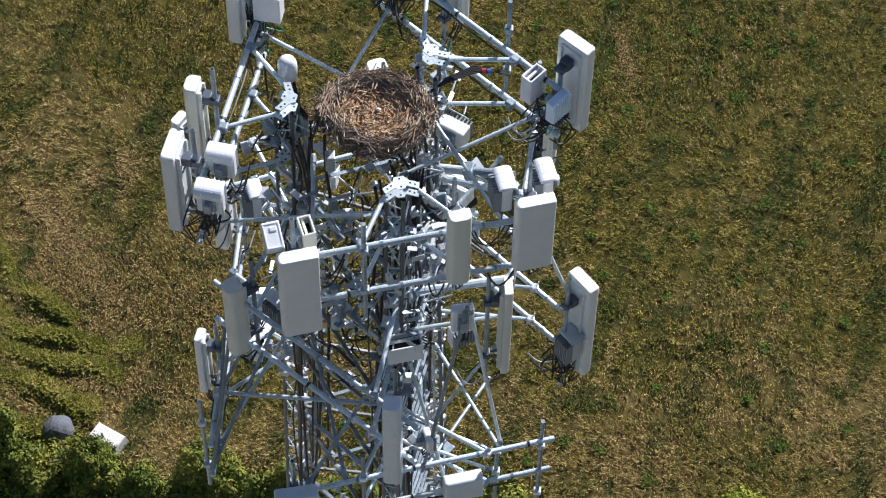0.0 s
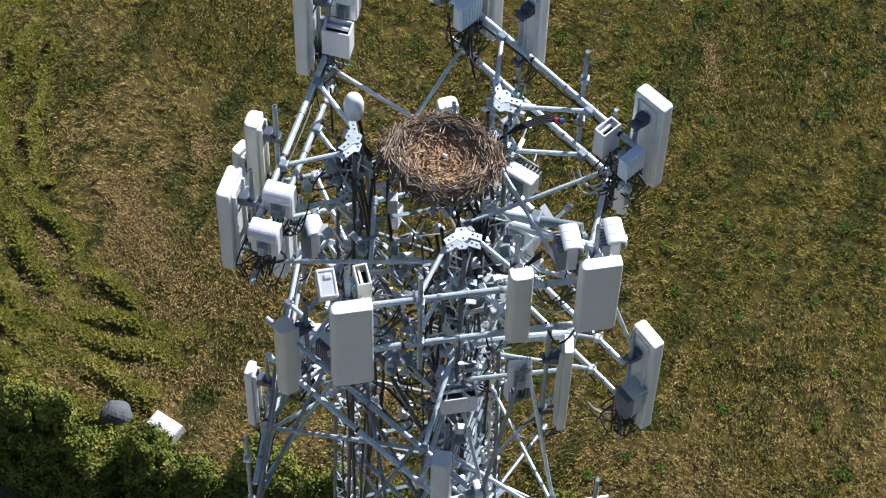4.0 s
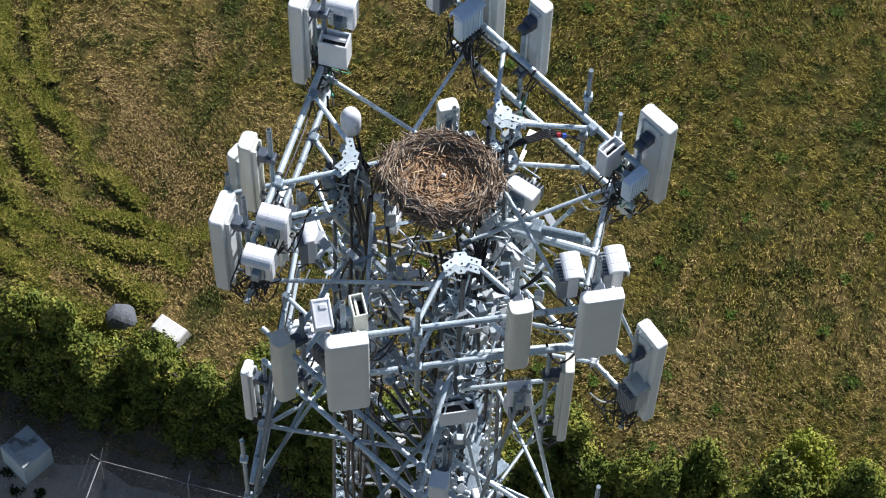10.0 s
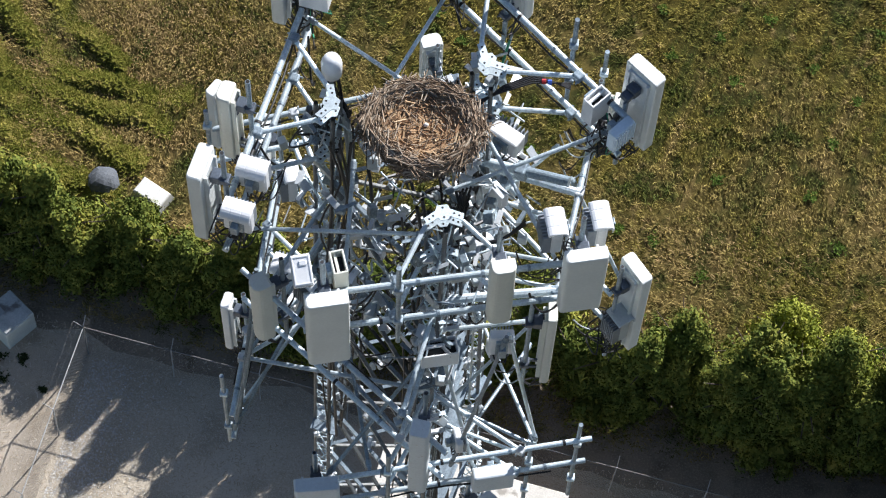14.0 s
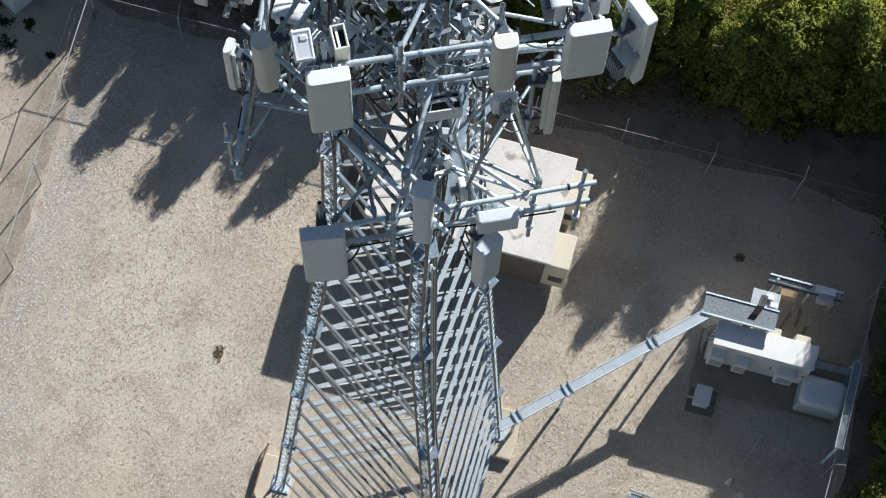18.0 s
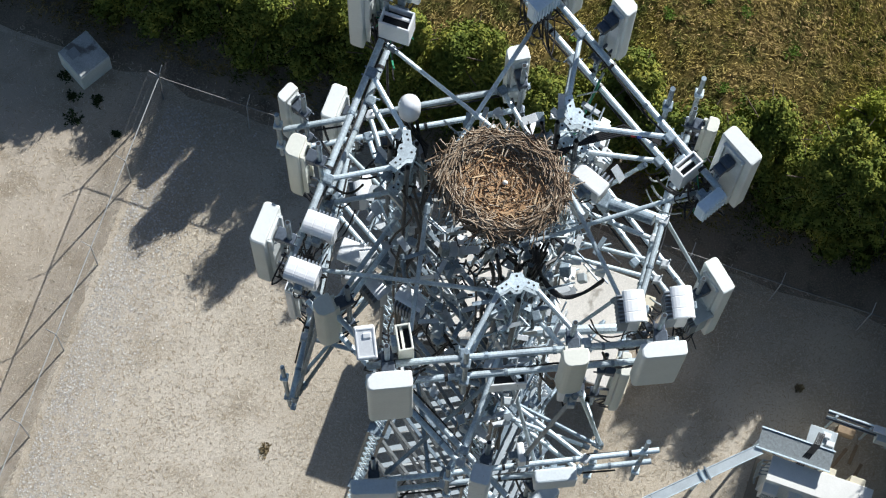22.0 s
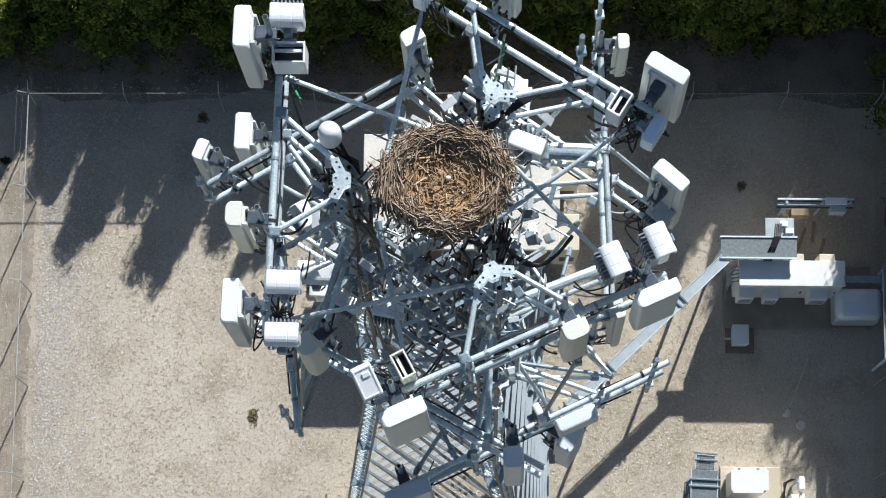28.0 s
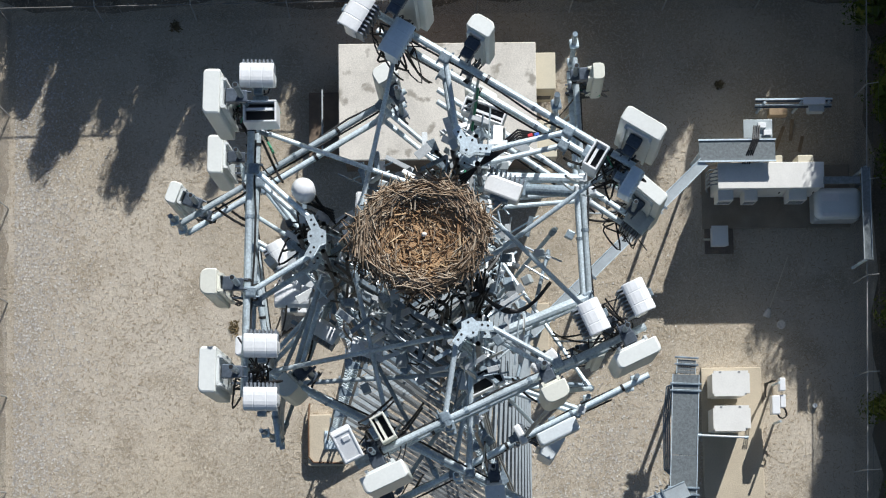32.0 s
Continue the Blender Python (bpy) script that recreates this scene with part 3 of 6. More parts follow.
def shroud(x, y, z, yaw, w, h, d, label, material=RADIO):
    """A radio in an open-topped box; z is the middle, the long side of the opening runs across yaw."""
    ob = thing("remote_radio", up_at(x, y, z - h / 2, yaw), label, "radio unit", "remote radio units")
    t = 0.022
    bm = bmesh.new()
    for sx in (-1, 1):
        box(bm, (sx * (d / 2 - t / 2), 0, h / 2), (t, w, h), 0.006)
        box(bm, (0, sx * (w / 2 - t / 2), h / 2), (d - 2 * t, t, h - 0.004), 0.004)
    part("shroud", bm, material, ob, "pale open-topped shroud")
    bm = bmesh.new()
    box(bm, (0, 0, h * 0.36), (d - 2.2 * t, w - 2.2 * t, h * 0.7))
    part("core", bm, BLACK, ob, "black radio body inside the shroud")
    bm = bmesh.new()
    box(bm, (-d * 0.12, 0, h * 0.86), (0.03, w - 2.2 * t, 0.05))
    part("divider", bm, material, ob)
    bm = bmesh.new()
    box(bm, (-d / 2 - 0.03, 0, h / 2), (0.06, w * 0.45, h * 0.6), 0.008)
    part("bracket", bm, STEEL_DARK, ob)
    for k in range(3):
        bm = bmesh.new()
        yy = (k - 1) * w * 0.25
        strand(bm, [(0, yy, 0.02), (0, yy, -0.1), (-0.08, yy * 0.6, -0.2), (-d * 0.5, yy * 0.3, -0.12)], 0.011, 5)
        part("jumper_cable", bm, BLACK, ob)
    return ob


def pole(name, pts, r, label, category, material=STEEL, group=""):
    """A straight pipe as a thing of its own, with clamp collars along it."""
    a, b = Vector(pts[0]), Vector(pts[1])
    ob = thing(name, Matrix.Translation(a), label, category, group)
    bm = bmesh.new()
    tube(bm, (0, 0, 0), b - a, r, 12)
    part("pipe", bm, material, ob)
    for f in (0.04, 0.96):
        bm = bmesh.new()
        p = (b - a) * f
        d = (b - a).normalized()
        tube(bm, p - d * 0.05, p + d * 0.05, r * 1.55, 8)
        part("clamp", bm, STEEL_DARK, ob)
    return ob


def dress(owner, a, b, r, seed):
    """Dark straps along a pipe and black cables tied under it."""
    rr_ = random.Random(seed)
    a, b = Vector(a), Vector(b)
    d = (b - a).normalized()
    L = (b - a).length
    s = 0.3
    while s < L - 0.2:
        p = a + d * s
        bm = bmesh.new()
        tube(bm, p - d * 0.018, p + d * 0.018, r * 1.2, 8)
        part("strap", bm, BLACK if rr_.random() < 0.5 else STEEL_DARK, owner)
        s += rr_.uniform(0.5, 1.1)
    side = d.cross(Vector((0, 0, 1))).normalized()
    for k in range(rr_.randint(1, 2)):
        bm = bmesh.new()
        pts = [a + d * (L * i / 8) + side * (r * 1.1 * (1 if k else -1) + rr_.gauss(0, 0.015)) + Vector((0, 0, -r - rr_.uniform(0.0, 0.06))) for i in range(1, 8)]
        strand(bm, pts, 0.013, 5)
        part("strapped_cable", bm, BLACK, owner)


def sector(phi, radius, z_up, z_low, t0, t1, leg, collar_z, arm_t, label):
    """A sector frame: two face pipes, a collar on the leg and V arms out to the pipes."""
    n = Vector((math.cos(radians(phi)), math.sin(radians(phi)), 0))
    t = Vector((-n.y, n.x, 0))
    fr = thing("sector_mount", Matrix.Translation((leg.x, leg.y, collar_z)), label, "antenna mount", "sector mounts")
    base = Vector((leg.x, leg.y, collar_z))
    for z in (z_up, z_low):
        bm = bmesh.new()
        tube(bm, n * radius + t * t0 + Vector((0, 0, z)) - base, n * radius + t * t1 + Vector((0, 0, z)) - base, 0.04, 12)
        part("face_pipe", bm, STEEL, fr)
        dress(fr, n * radius + t * t0 + Vector((0, 0, z)) - base, n * radius + t * t1 + Vector((0, 0, z)) - base, 0.04, int(phi + z * 7))
        for s in arm_t:
            a = Vector((leg.x, leg.y, z)) + n * 0.08 + t * (0.22 if s > 0 else -0.22)
            b = n * (radius - 0.04) + t * s + Vector((0, 0, z))
            bm = bmesh.new()
            tube(bm, a - base, b - base, 0.031, 10)
            part("arm", bm, STEEL, fr)
            bm = bmesh.new()
            yaw = math.degrees(math.atan2(t.y, t.x))
            box(bm, b - base, (0.12, 0.12, 0.12), 0.02, pose(0, 0, 0, 0, 0, yaw))
            for q in (-0.05, 0.05):
                tube(bm, b - base + t * q - n * 0.1, b - base + t * q + n * 0.1, 0.012, 5)
            part("clamp", bm, STEEL_DARK, fr)
        yaw = math.degrees(math.atan2(n.y, n.x))
        for dz in (-0.09, 0.09):
            bm = bmesh.new()
            outline(bm, [(-0.13, -0.07), (-0.06, -0.10), (0.03, -0.27), (0.13, -0.24), (0.045, -0.08), (0.09, -0.045), (0.09, 0.045), (0.045, 0.08), (0.13, 0.24), (0.03, 0.27), (-0.06, 0.10), (-0.13, 0.07)], -0.008, 0.008)
            place = Matrix.Translation((0, 0, z + dz - collar_z)) @ pose(0, 0, 0, 0, 0, yaw) @ Matrix.Scale(0.88, 4)
            bmesh.ops.transform(bm, matrix=place, verts=bm.verts)
            plate = part("collar_plate", bm, STEEL, fr, "drilled galvanised collar plate")
            for hx, hy in ((0.01, -0.14), (0.05, -0.20), (0.01, 0.14), (0.05, 0.20), (-0.09, 0.0), (0.05, 0.0)):
                bm = bmesh.new()
                tube(bm, (hx, hy, -0.0105), (hx, hy, 0.0105), 0.016, 8)
                bmesh.ops.transform(bm, matrix=place, verts=bm.verts)
                part("bolt_hole", bm, BLACK, plate)
    return n, t


nB, tB = sector(286, 1.88, 40.72, 39.72, -1.7, 1.75, LEG_TOP[0], 40.3, (-0.62, 0.72), "galvanised sector frame of two pipes and V arms")
nL, tL = sector(169.7, 1.90, 40.72, 39.72, -1.45, 1.75, LEG_TOP[1], 40.3, (-0.72, 0.62), "galvanised sector frame of two pipes and V arms")
nR, tR = sector(49.7, 1.80, 41.02, 40.1, -1.55, 1.7, LEG_TOP[2], 40.5, (-0.75, 0.8), "galvanised sector frame of two pipes and V arms")
PHI = {"B": 286, "L": 169.7, "R": 49.7}

# upper level
panel(-0.78, -2.51, 41.2, 39.62, 0.5, 0.19, PHI["B"], label="wide grey-white panel antenna above the nest level pipe")
panel(1.13, -1.92, 41.4, 40.05, 0.29, 0.19, PHI["B"], label="narrow rounded cream panel antenna on the face pipe", rounded=0.1, material=RADOME_CREAM)
panel(2.04, -1.66, 41.44, 40.1, 0.5, 0.17, PHI["B"], label="wide grey-white panel antenna at the end of a face pipe")
panel(2.51, 0.70, 41.62, 40.05, 0.49, 0.18, PHI["R"], label="wide off-white panel antenna seen with its back rails", pipe=(0.35, -0.3))
panel(0.97, 1.96, 41.88, 40.5, 0.28, 0.18, PHI["R"], label="narrow white panel antenna with a rounded front", rounded=0.09, pipe=(0.35, -0.35))
panel(0.29, 2.54, 41.98, 40.3, 0.48, 0.18, PHI["R"], label="tall off-white panel antenna behind two radio units", pipe=(0.35, -0.35))
panel(-1.92, 1.72, 41.82, 40.23, 0.48, 0.18, PHI["L"], label="tall off-white panel antenna at a pipe end")
panel(-2.28, -0.20, 41.47, 40.08, 0.28, 0.18, PHI["L"], label="narrow cream panel antenna with a rounded top", rounded=0.1, material=RADOME_CREAM)
panel(-2.43, -1.11, 41.41, 39.9, 0.49, 0.18, PHI["L"], label="wide off-white panel antenna at a pipe end")
# middle level
panel(-1.78, -1.2, 38.46, 36.94, 0.26, 0.24, 215, label="narrow blue-topped cylindrical panel antenna", rounded=0.11, material=RADOME_CREAM)
panel(1.87, -1.36, 39.07, 37.17, 0.30, 0.12, 5, label="slim cream panel antenna seen edge-on", material=RADOME_CREAM)
panel(-2.7, 1.2, 38.9, 37.5, 0.26, 0.14, 150, label="small off-white panel antenna on an outrigger")
panel(-2.29, 1.98, 36.45, 35.0, 0.50, 0.2, 170, label="off-white panel antenna below the nest level")
# lower level
panel(3.10, 0.68, 36.28, 34.06, 0.5, 0.19, 40, label="long grey-white panel antenna with a radio behind it")
panel(-0.80, -2.82, 35.85, 33.85, 0.60, 0.2, 282, label="wide grey panel antenna with a stained top", material=RADOME_BLUE)
panel(0.45, -2.85, 38.45, 36.55, 0.24, 0.24, 265, label="narrow blue-grey panel antenna with a stained top", material=RADOME_BLUE)
panel(1.44, -2.25, 34.35, 32.7, 0.4, 0.22, 320, label="grey panel antenna turned aside on the lower frame", material=RADOME_BLUE)

# radios on the upper level
radio(-1.89, -0.89, 40.8, 80, label="white remote radio unit with a curved sun shield")
radio(-1.98, -1.45, 40.8, 80, label="white remote radio unit with a curved sun shield")
radio(-1.47, 1.91, 41.25, 80, label="white remote radio unit beside a panel antenna")
shroud(-1.51, 1.56, 41.0, 261.5, 0.36, 0.46, 0.24, "white radio unit in an open-topped shroud beside a panel antenna")
radio(-0.32, 2.39, 41.3, 320, label="white remote radio unit with dark cooling fins before a panel antenna", w=0.38)
radio(0.06, 2.06, 41.2, 320, label="white remote radio unit tinted as if skylit, with ribbed side, on the face pipe", w=0.38, material=RADIO_SKYLIT, dark=RADIO_SKYLIT)
radio(2.28, 0.2, 40.95, 320, label="white remote radio unit tinted as if skylit behind a panel antenna", w=0.34, h=0.36, shield=False, dark=RADIO_SKYLIT, material=RADIO_SKYLIT)
shroud(1.96, 0.53, 40.95, 320, 0.3, 0.46, 0.17, "black radio unit in an open white shroud behind a panel antenna")
radio(1.63, -1.18, 40.95, 196, label="white remote radio unit with ribbed side")
radio(2.13, -1.05, 41.0, 196, label="white remote radio unit with ribbed side")
tb = thing("remote_radio", Matrix.Translation((-1.17, -2.07, 40.95)) @ pose(0, 0, 0, -72, 0, 18), "plain white radio box leaning back from the face pipe", "radio unit", "remote radio units")
bm = bmesh.new()
box(bm, (0, 0, 0), (0.23, 0.14, 0.37), 0.02)
part("housing", bm, RADIO, tb)
bm = bmesh.new()
for s_ in (-1, 1):
    box(bm, (s_ * 0.095, -0.072, 0), (0.02, 0.01, 0.33), 0.004)
    box(bm, (0, -0.072, s_ * 0.155), (0.17, 0.01, 0.02), 0.004)
part("raised_rim", bm, RADIO, tb)
bm = bmesh.new()
box(bm, (0.02, -0.072, 0.08), (0.09, 0.02, 0.06), 0.008)
part("connector_cover", bm, RADIO, tb)
bm = bmesh.new()
box(bm, (0, 0.10, 0), (0.10, 0.06, 0.24), 0.008)
part("bracket", bm, STEEL_DARK, tb)
shroud(-0.75, -1.97, 40.85, 20, 0.30, 0.5, 0.17, "black radio unit in a cream open-topped shroud", RADOME_CREAM)

# ---- nest ----
rng = random.Random(5)
bm = bmesh.new()


def rim(a):
    """The nest's outer radius, uneven round the rim."""
    a %= 2 * math.pi
    cut = 0.14 * math.exp(-((a - 3.9) / 0.42) ** 2) + 0.08 * math.exp(-((a - 5.7) / 0.35) ** 2) - 0.07 * math.exp(-((a - 3.2) / 0.22) ** 2)
    return (0.64 + 0.02 * math.cos(a * 2) + 0.02 * math.sin(7 * a)) * (1 - cut)


for k in range(4200):
    a = rng.random() * 2 * math.pi
    q = rng.random()
    low = rng.random()
    f = (0.75 + 0.27 * q) if rng.random() < 0.95 else (0.6 + 0.42 * q)
    crest = 40.97 - 0.15 * max(0.0, (q - 0.5) / 0.5) ** 1.5 - 0.06 * max(0.0, (0.35 - q) / 0.35)
    down = 0.30 * low ** 2.2
    zz = crest - down + 0.035 * math.sin(a)
    rad = rim(a) * f * (1 - 0.9 * down * down / 0.09 * 0.35)
    L = rng.uniform(0.10, 0.42)
    yaw = a + math.pi / 2 + rng.gauss(0, 0.42)
    pitch = rng.gauss(0, 0.10)
    if rng.random() < 0.06 and q > 0.6:
        yaw, L = a + rng.gauss(0, 0.7), rng.uniform(0.2, 0.55)
    c = Vector((rad * 1.06 * math.cos(a) - 0.03, rad * 0.92 * math.sin(a), zz))
    d = Vector((math.cos(yaw) * math.cos(pitch), math.sin(yaw) * math.cos(pitch), math.sin(pitch))) * L / 2
    inward = Vector((math.cos(a), math.sin(a), 0)) * (L * L / 8 / max(rad, 0.3))
    bend = inward + Vector((rng.gauss(0, 0.022), rng.gauss(0, 0.022), rng.gauss(0, 0.015)))
    r = rng.uniform(0.004, 0.0085)
    strand(bm, [c - d, c + bend, c + d], r, 4)
for k in range(70):
    a, q = rng.random() * 6.28, rng.random() ** 0.5
    c = Vector((q * 0.46 * math.cos(a) - 0.03, q * 0.40 * math.sin(a), 40.885 + 0.05 * q * q + 0.025 * q * math.sin(a) + 0.012 * rng.random()))
    yaw, L = a + 1.57 + rng.gauss(0, 0.9), rng.uniform(0.06, 0.26)
    d = Vector((math.cos(yaw), math.sin(yaw), rng.gauss(0, 0.06))) * L / 2
    if abs(c.x) + abs(c.y) > 0.14:
        strand(bm, [c - d, c + Vector((rng.gauss(0, 0.01), rng.gauss(0, 0.01), 0)), c + d], rng.uniform(0.004, 0.008), 4)
for k in range(260):
    a, q = rng.random() * 6.28, rng.random() ** 0.5 * 0.4
    c = Vector((q * math.cos(a) - 0.03, q * math.sin(a), rng.uniform(40.60, 40.74)))
    yaw, L = rng.random() * 6.28, rng.uniform(0.2, 0.6)
    d = Vector((math.cos(yaw), math.sin(yaw), rng.gauss(0, 0.08))) * L / 2
    strand(bm, [c - d, c, c + d], 0.007, 4)
nest = tagged(new("bird_nest", mesh_of("bird_nest", bm, TWIG)), "large round nest of dry sticks on the tower top", "bird nest")
bm = bmesh.new()
bmesh.ops.create_uvsphere(bm, u_segments=28, v_segments=10, radius=1)
bmesh.ops.delete(bm, geom=[v for v in bm.verts if v.co.z > 0.02], context="VERTS")
for v in bm.verts:
    v.co = Vector((v.co.x * 0.50 - 0.03, v.co.y * 0.44, 40.925 + v.co.z * 0.065 + 0.025 * v.co.y + 0.012 * noise.noise(v.co * 5)))
part("cup_lining", bm, mat("nest_mud", (0.40, 0.255, 0.14), 0.95, 0, 0.35, 9, 60, 0.8), nest, "brown lined cup of soil and bark")
bm = bmesh.new()
for k in range(260):
    a, q = rng.random() * 2 * math.pi, rng.random() ** 0.5
    c = Vector((q * 0.49 * math.cos(a) - 0.03, q * 0.43 * math.sin(a), 40.925 - 0.065 * math.sqrt(max(0, 1 - q * q)) + 0.025 * q * math.sin(a) + 0.012 + 0.02 * rng.random()))
    L, yaw = rng.uniform(0.03, 0.15), rng.random() * 6.28
    if q > 0.5:
        yaw, L = a + 1.57 + rng.gauss(0, 0.5), L * 1.5
    box(bm, c, (L, rng.uniform(0.006, 0.016), 0.008), 0, pose(0, 0, 0, rng.gauss(0, 20), rng.gauss(0, 8), math.degrees(yaw)))
ob = part("straw_lining", bm, STRAW, nest, "loose straw and bark strips")
ob["kind"] = "stuff"
egg = thing("egg", pose(0.0, 0.02, 40.895), "single pale egg lying in the nest cup", "egg")
bm = bmesh.new()
bmesh.ops.create_uvsphere(bm, u_segments=16, v_segments=12, radius=0.027)
for v in bm.verts:
    v.co.x *= 1.25 if v.co.x > 0 else 1.05
part("shell", bm, EGG, egg, smooth=True)

# ---- stabiliser pipes of the upper level ----
def face_point(n, t, r, s, z):
    return n * r + t * s + Vector((0, 0, z))


STAY = "galvanised stabiliser pipe from a face pipe end to a tower leg"
for a, b in (
    (face_point(nL, tL, 1.86, -1.2, 40.45), LEG_TOP[2] + Vector((-0.25, -0.45, -0.2))),
    (face_point(nR, tR, 1.76, 1.4, 40.35), LEG_TOP[1] + Vector((0.5, 0.2, -0.25))),
    (face_point(nL, tL, 1.86, 1.45, 39.78), LEG_TOP[0] + Vector((-0.15, 0.03, -0.45))),
    (face_point(nB, tB, 1.84, -1.25, 39.75), LEG_TOP[1] + Vector((0.35, -0.35, -0.5))),
    (face_point(nB, tB, 1.84, 1.5, 39.9), LEG_TOP[2] + Vector((0.02, -0.6, -0.1))),
    (face_point(nR, tR, 1.76, -1.35, 40.5), Vector((0.3, -0.45, 40.12))),
):
    pole("stabiliser_pipe", (a, b), 0.027, STAY, "pipe", STEEL, "stabiliser pipes")
for n, t, r, s, z0, z1 in ((nB, tB, 1.99, -0.58, 39.3, 41.3), (nR, tR, 1.9, -0.55, 39.9, 41.85), (nL, tL, 2.0, -1.5, 39.4, 41.0)):
    p = face_point(n, t, r, s, 0)
    ob = thing("mast_pipe", up_at(p.x, p.y, z0, 0), "bare vertical mounting pipe clamped to a face pipe", "pipe", "bare mounting pipes")
    bm = bmesh.new()
    tube(bm, (0, 0, 0), (0, 0, z1 - z0), 0.031, 10)
    part("pipe", bm, STEEL_DARK, ob)
    for f in (0.3, 0.72):
        bm = bmesh.new()
        box(bm, (0, 0, (z1 - z0) * f), (0.11, 0.11, 0.09), 0.015)
        part("clamp", bm, STEEL_DARK, ob)

# round-topped receiver beside the nest
dome = thing("dome_antenna", up_at(-1.2, 0.72, 40.55, 0), "small white domed antenna on a short pipe", "antenna")
bm = bmesh.new()
prof = [(0.105, 0.0), (0.125, 0.03), (0.13, 0.24), (0.122, 0.30), (0.10, 0.355), (0.06, 0.39), (0.0, 0.402)]
rings = [[bm.verts.new((r * math.cos(k * math.pi / 10), r * math.sin(k * math.pi / 10), z)) for k in range(20)] for r, z in prof[:-1]]
for u, v in zip(rings, rings[1:]):
    for k in range(20):
        bm.faces.new((u[k], u[(k + 1) % 20], v[(k + 1) % 20], v[k]))
bm.faces.new(rings[-1]), bm.faces.new(rings[0][::-1])
part("radome", bm, RADIO, dome, smooth=True)
bm = bmesh.new()
tube(bm, (0, 0, -0.5), (0, 0, 0.0), 0.04, 10)
part("pipe", bm, STEEL_DARK, dome)
for k in range(6):
    bm = bmesh.new()
    a = k * 1.05
    strand(bm, [(0.07 * math.cos(a), 0.07 * math.sin(a), 0), (0.09 * math.cos(a), 0.09 * math.sin(a), -0.16), (0.1 + 0.04 * math.cos(a), -0.1, -0.4), (0.25, -0.3 + 0.03 * k, -0.6)], 0.012, 5)
    part("jumper_cable", bm, BLACK, dome)

# ---- middle and lower mounts ----
def mount(label, pipes, arms, r=0.038, arm_r=0.032):
    """A face of pipes with stand-off arms; all points in the world."""
    base = Vector(pipes[0][0])
    fr = thing("sector_mount", Matrix.Translation(base), label, "antenna mount", "sector mounts")
    for a, b in pipes:
        bm = bmesh.new()
        tube(bm, Vector(a) - base, Vector(b) - base, r, 12)
        part("face_pipe", bm, STEEL, fr)
        dress(fr, Vector(a) - base, Vector(b) - base, r, int(100 * (a[0] + a[2])))
    for a, b in arms:
        bm = bmesh.new()
        tube(bm, Vector(a) - base, Vector(b) - base, arm_r, 10)
        part("arm", bm, STEEL, fr)
        for q in (a, b):
            bm = bmesh.new()
            d = (Vector(b) - Vector(a)).normalized()
            box(bm, Vector(q) - base, (0.115, 0.115, 0.11), 0.02, d.to_track_quat("X", "Z").to_matrix().to_4x4())
            for s in (-0.05, 0.05):
                tube(bm, Vector(q) - base + Vector((s, s, -0.1)), Vector(q) - base + Vector((s, s, 0.1)), 0.011, 5)
            part("clamp", bm, STEEL_DARK if len(fr.children) % 2 else PLATE, fr)
    return fr


MID = "galvanised mid-level pipe mount with stand-off arms"
for z in (38.3, 37.4):
    l0, l1, l2 = leg_at(0, z), leg_at(1, z), leg_at(2, z)
    mount(MID, [((2.17, 2.15, z), (1.80, -1.30, z))], [(l2, (2.02, 0.7, z)), (l0 + Vector((0.1, 0.1, 0)), (1.85, -0.7, z))], arm_r=0.06 if z > 38 else 0.032)
    mount(MID, [((-2.75, 0.93, z), (0.12, 2.08, z))], [(l2 + Vector((-0.1, 0, 0)), (-0.2, 1.95, z)), (l1, (-1.75, 1.32, z))])
    mount(MID, [((-2.1, -0.85, z - 0.25), (0.75, -2.95, z - 0.25))], [(l1, (-1.75, -1.1, z - 0.25)), (l0, (0.15, -2.5, z - 0.25))])
LOW = "galvanised lower pipe mount with long crossing braces"
for z in (35.65, 34.8):
    l0, l1, l2 = leg_at(0, z), leg_at(1, z), leg_at(2, z)
    mount(LOW, [((-1.0, -2.72, z), (2.68, -1.58, z))], [(l0, (0.0, -2.42, z)), (l0, (1.75, -1.88, z))])
    mount(LOW, [((-2.05, 2.05, z - 0.15), (-2.17, -1.70, z - 0.6))], [(l1, (-2.12, -0.6, z - 0.15)), (l1, (-2.08, 1.0, z - 0.15))] + ([(l0, (-2.14, -0.9, z - 0.4))] if z > 35 else []))
    mount(LOW, [((2.75, 0.5, z + 0.1), (0.6, 2.5, z + 0.1))], [(l2, (2.35, 0.87, z + 0.1)), (l2, (1.1, 2.03, z + 0.1))])
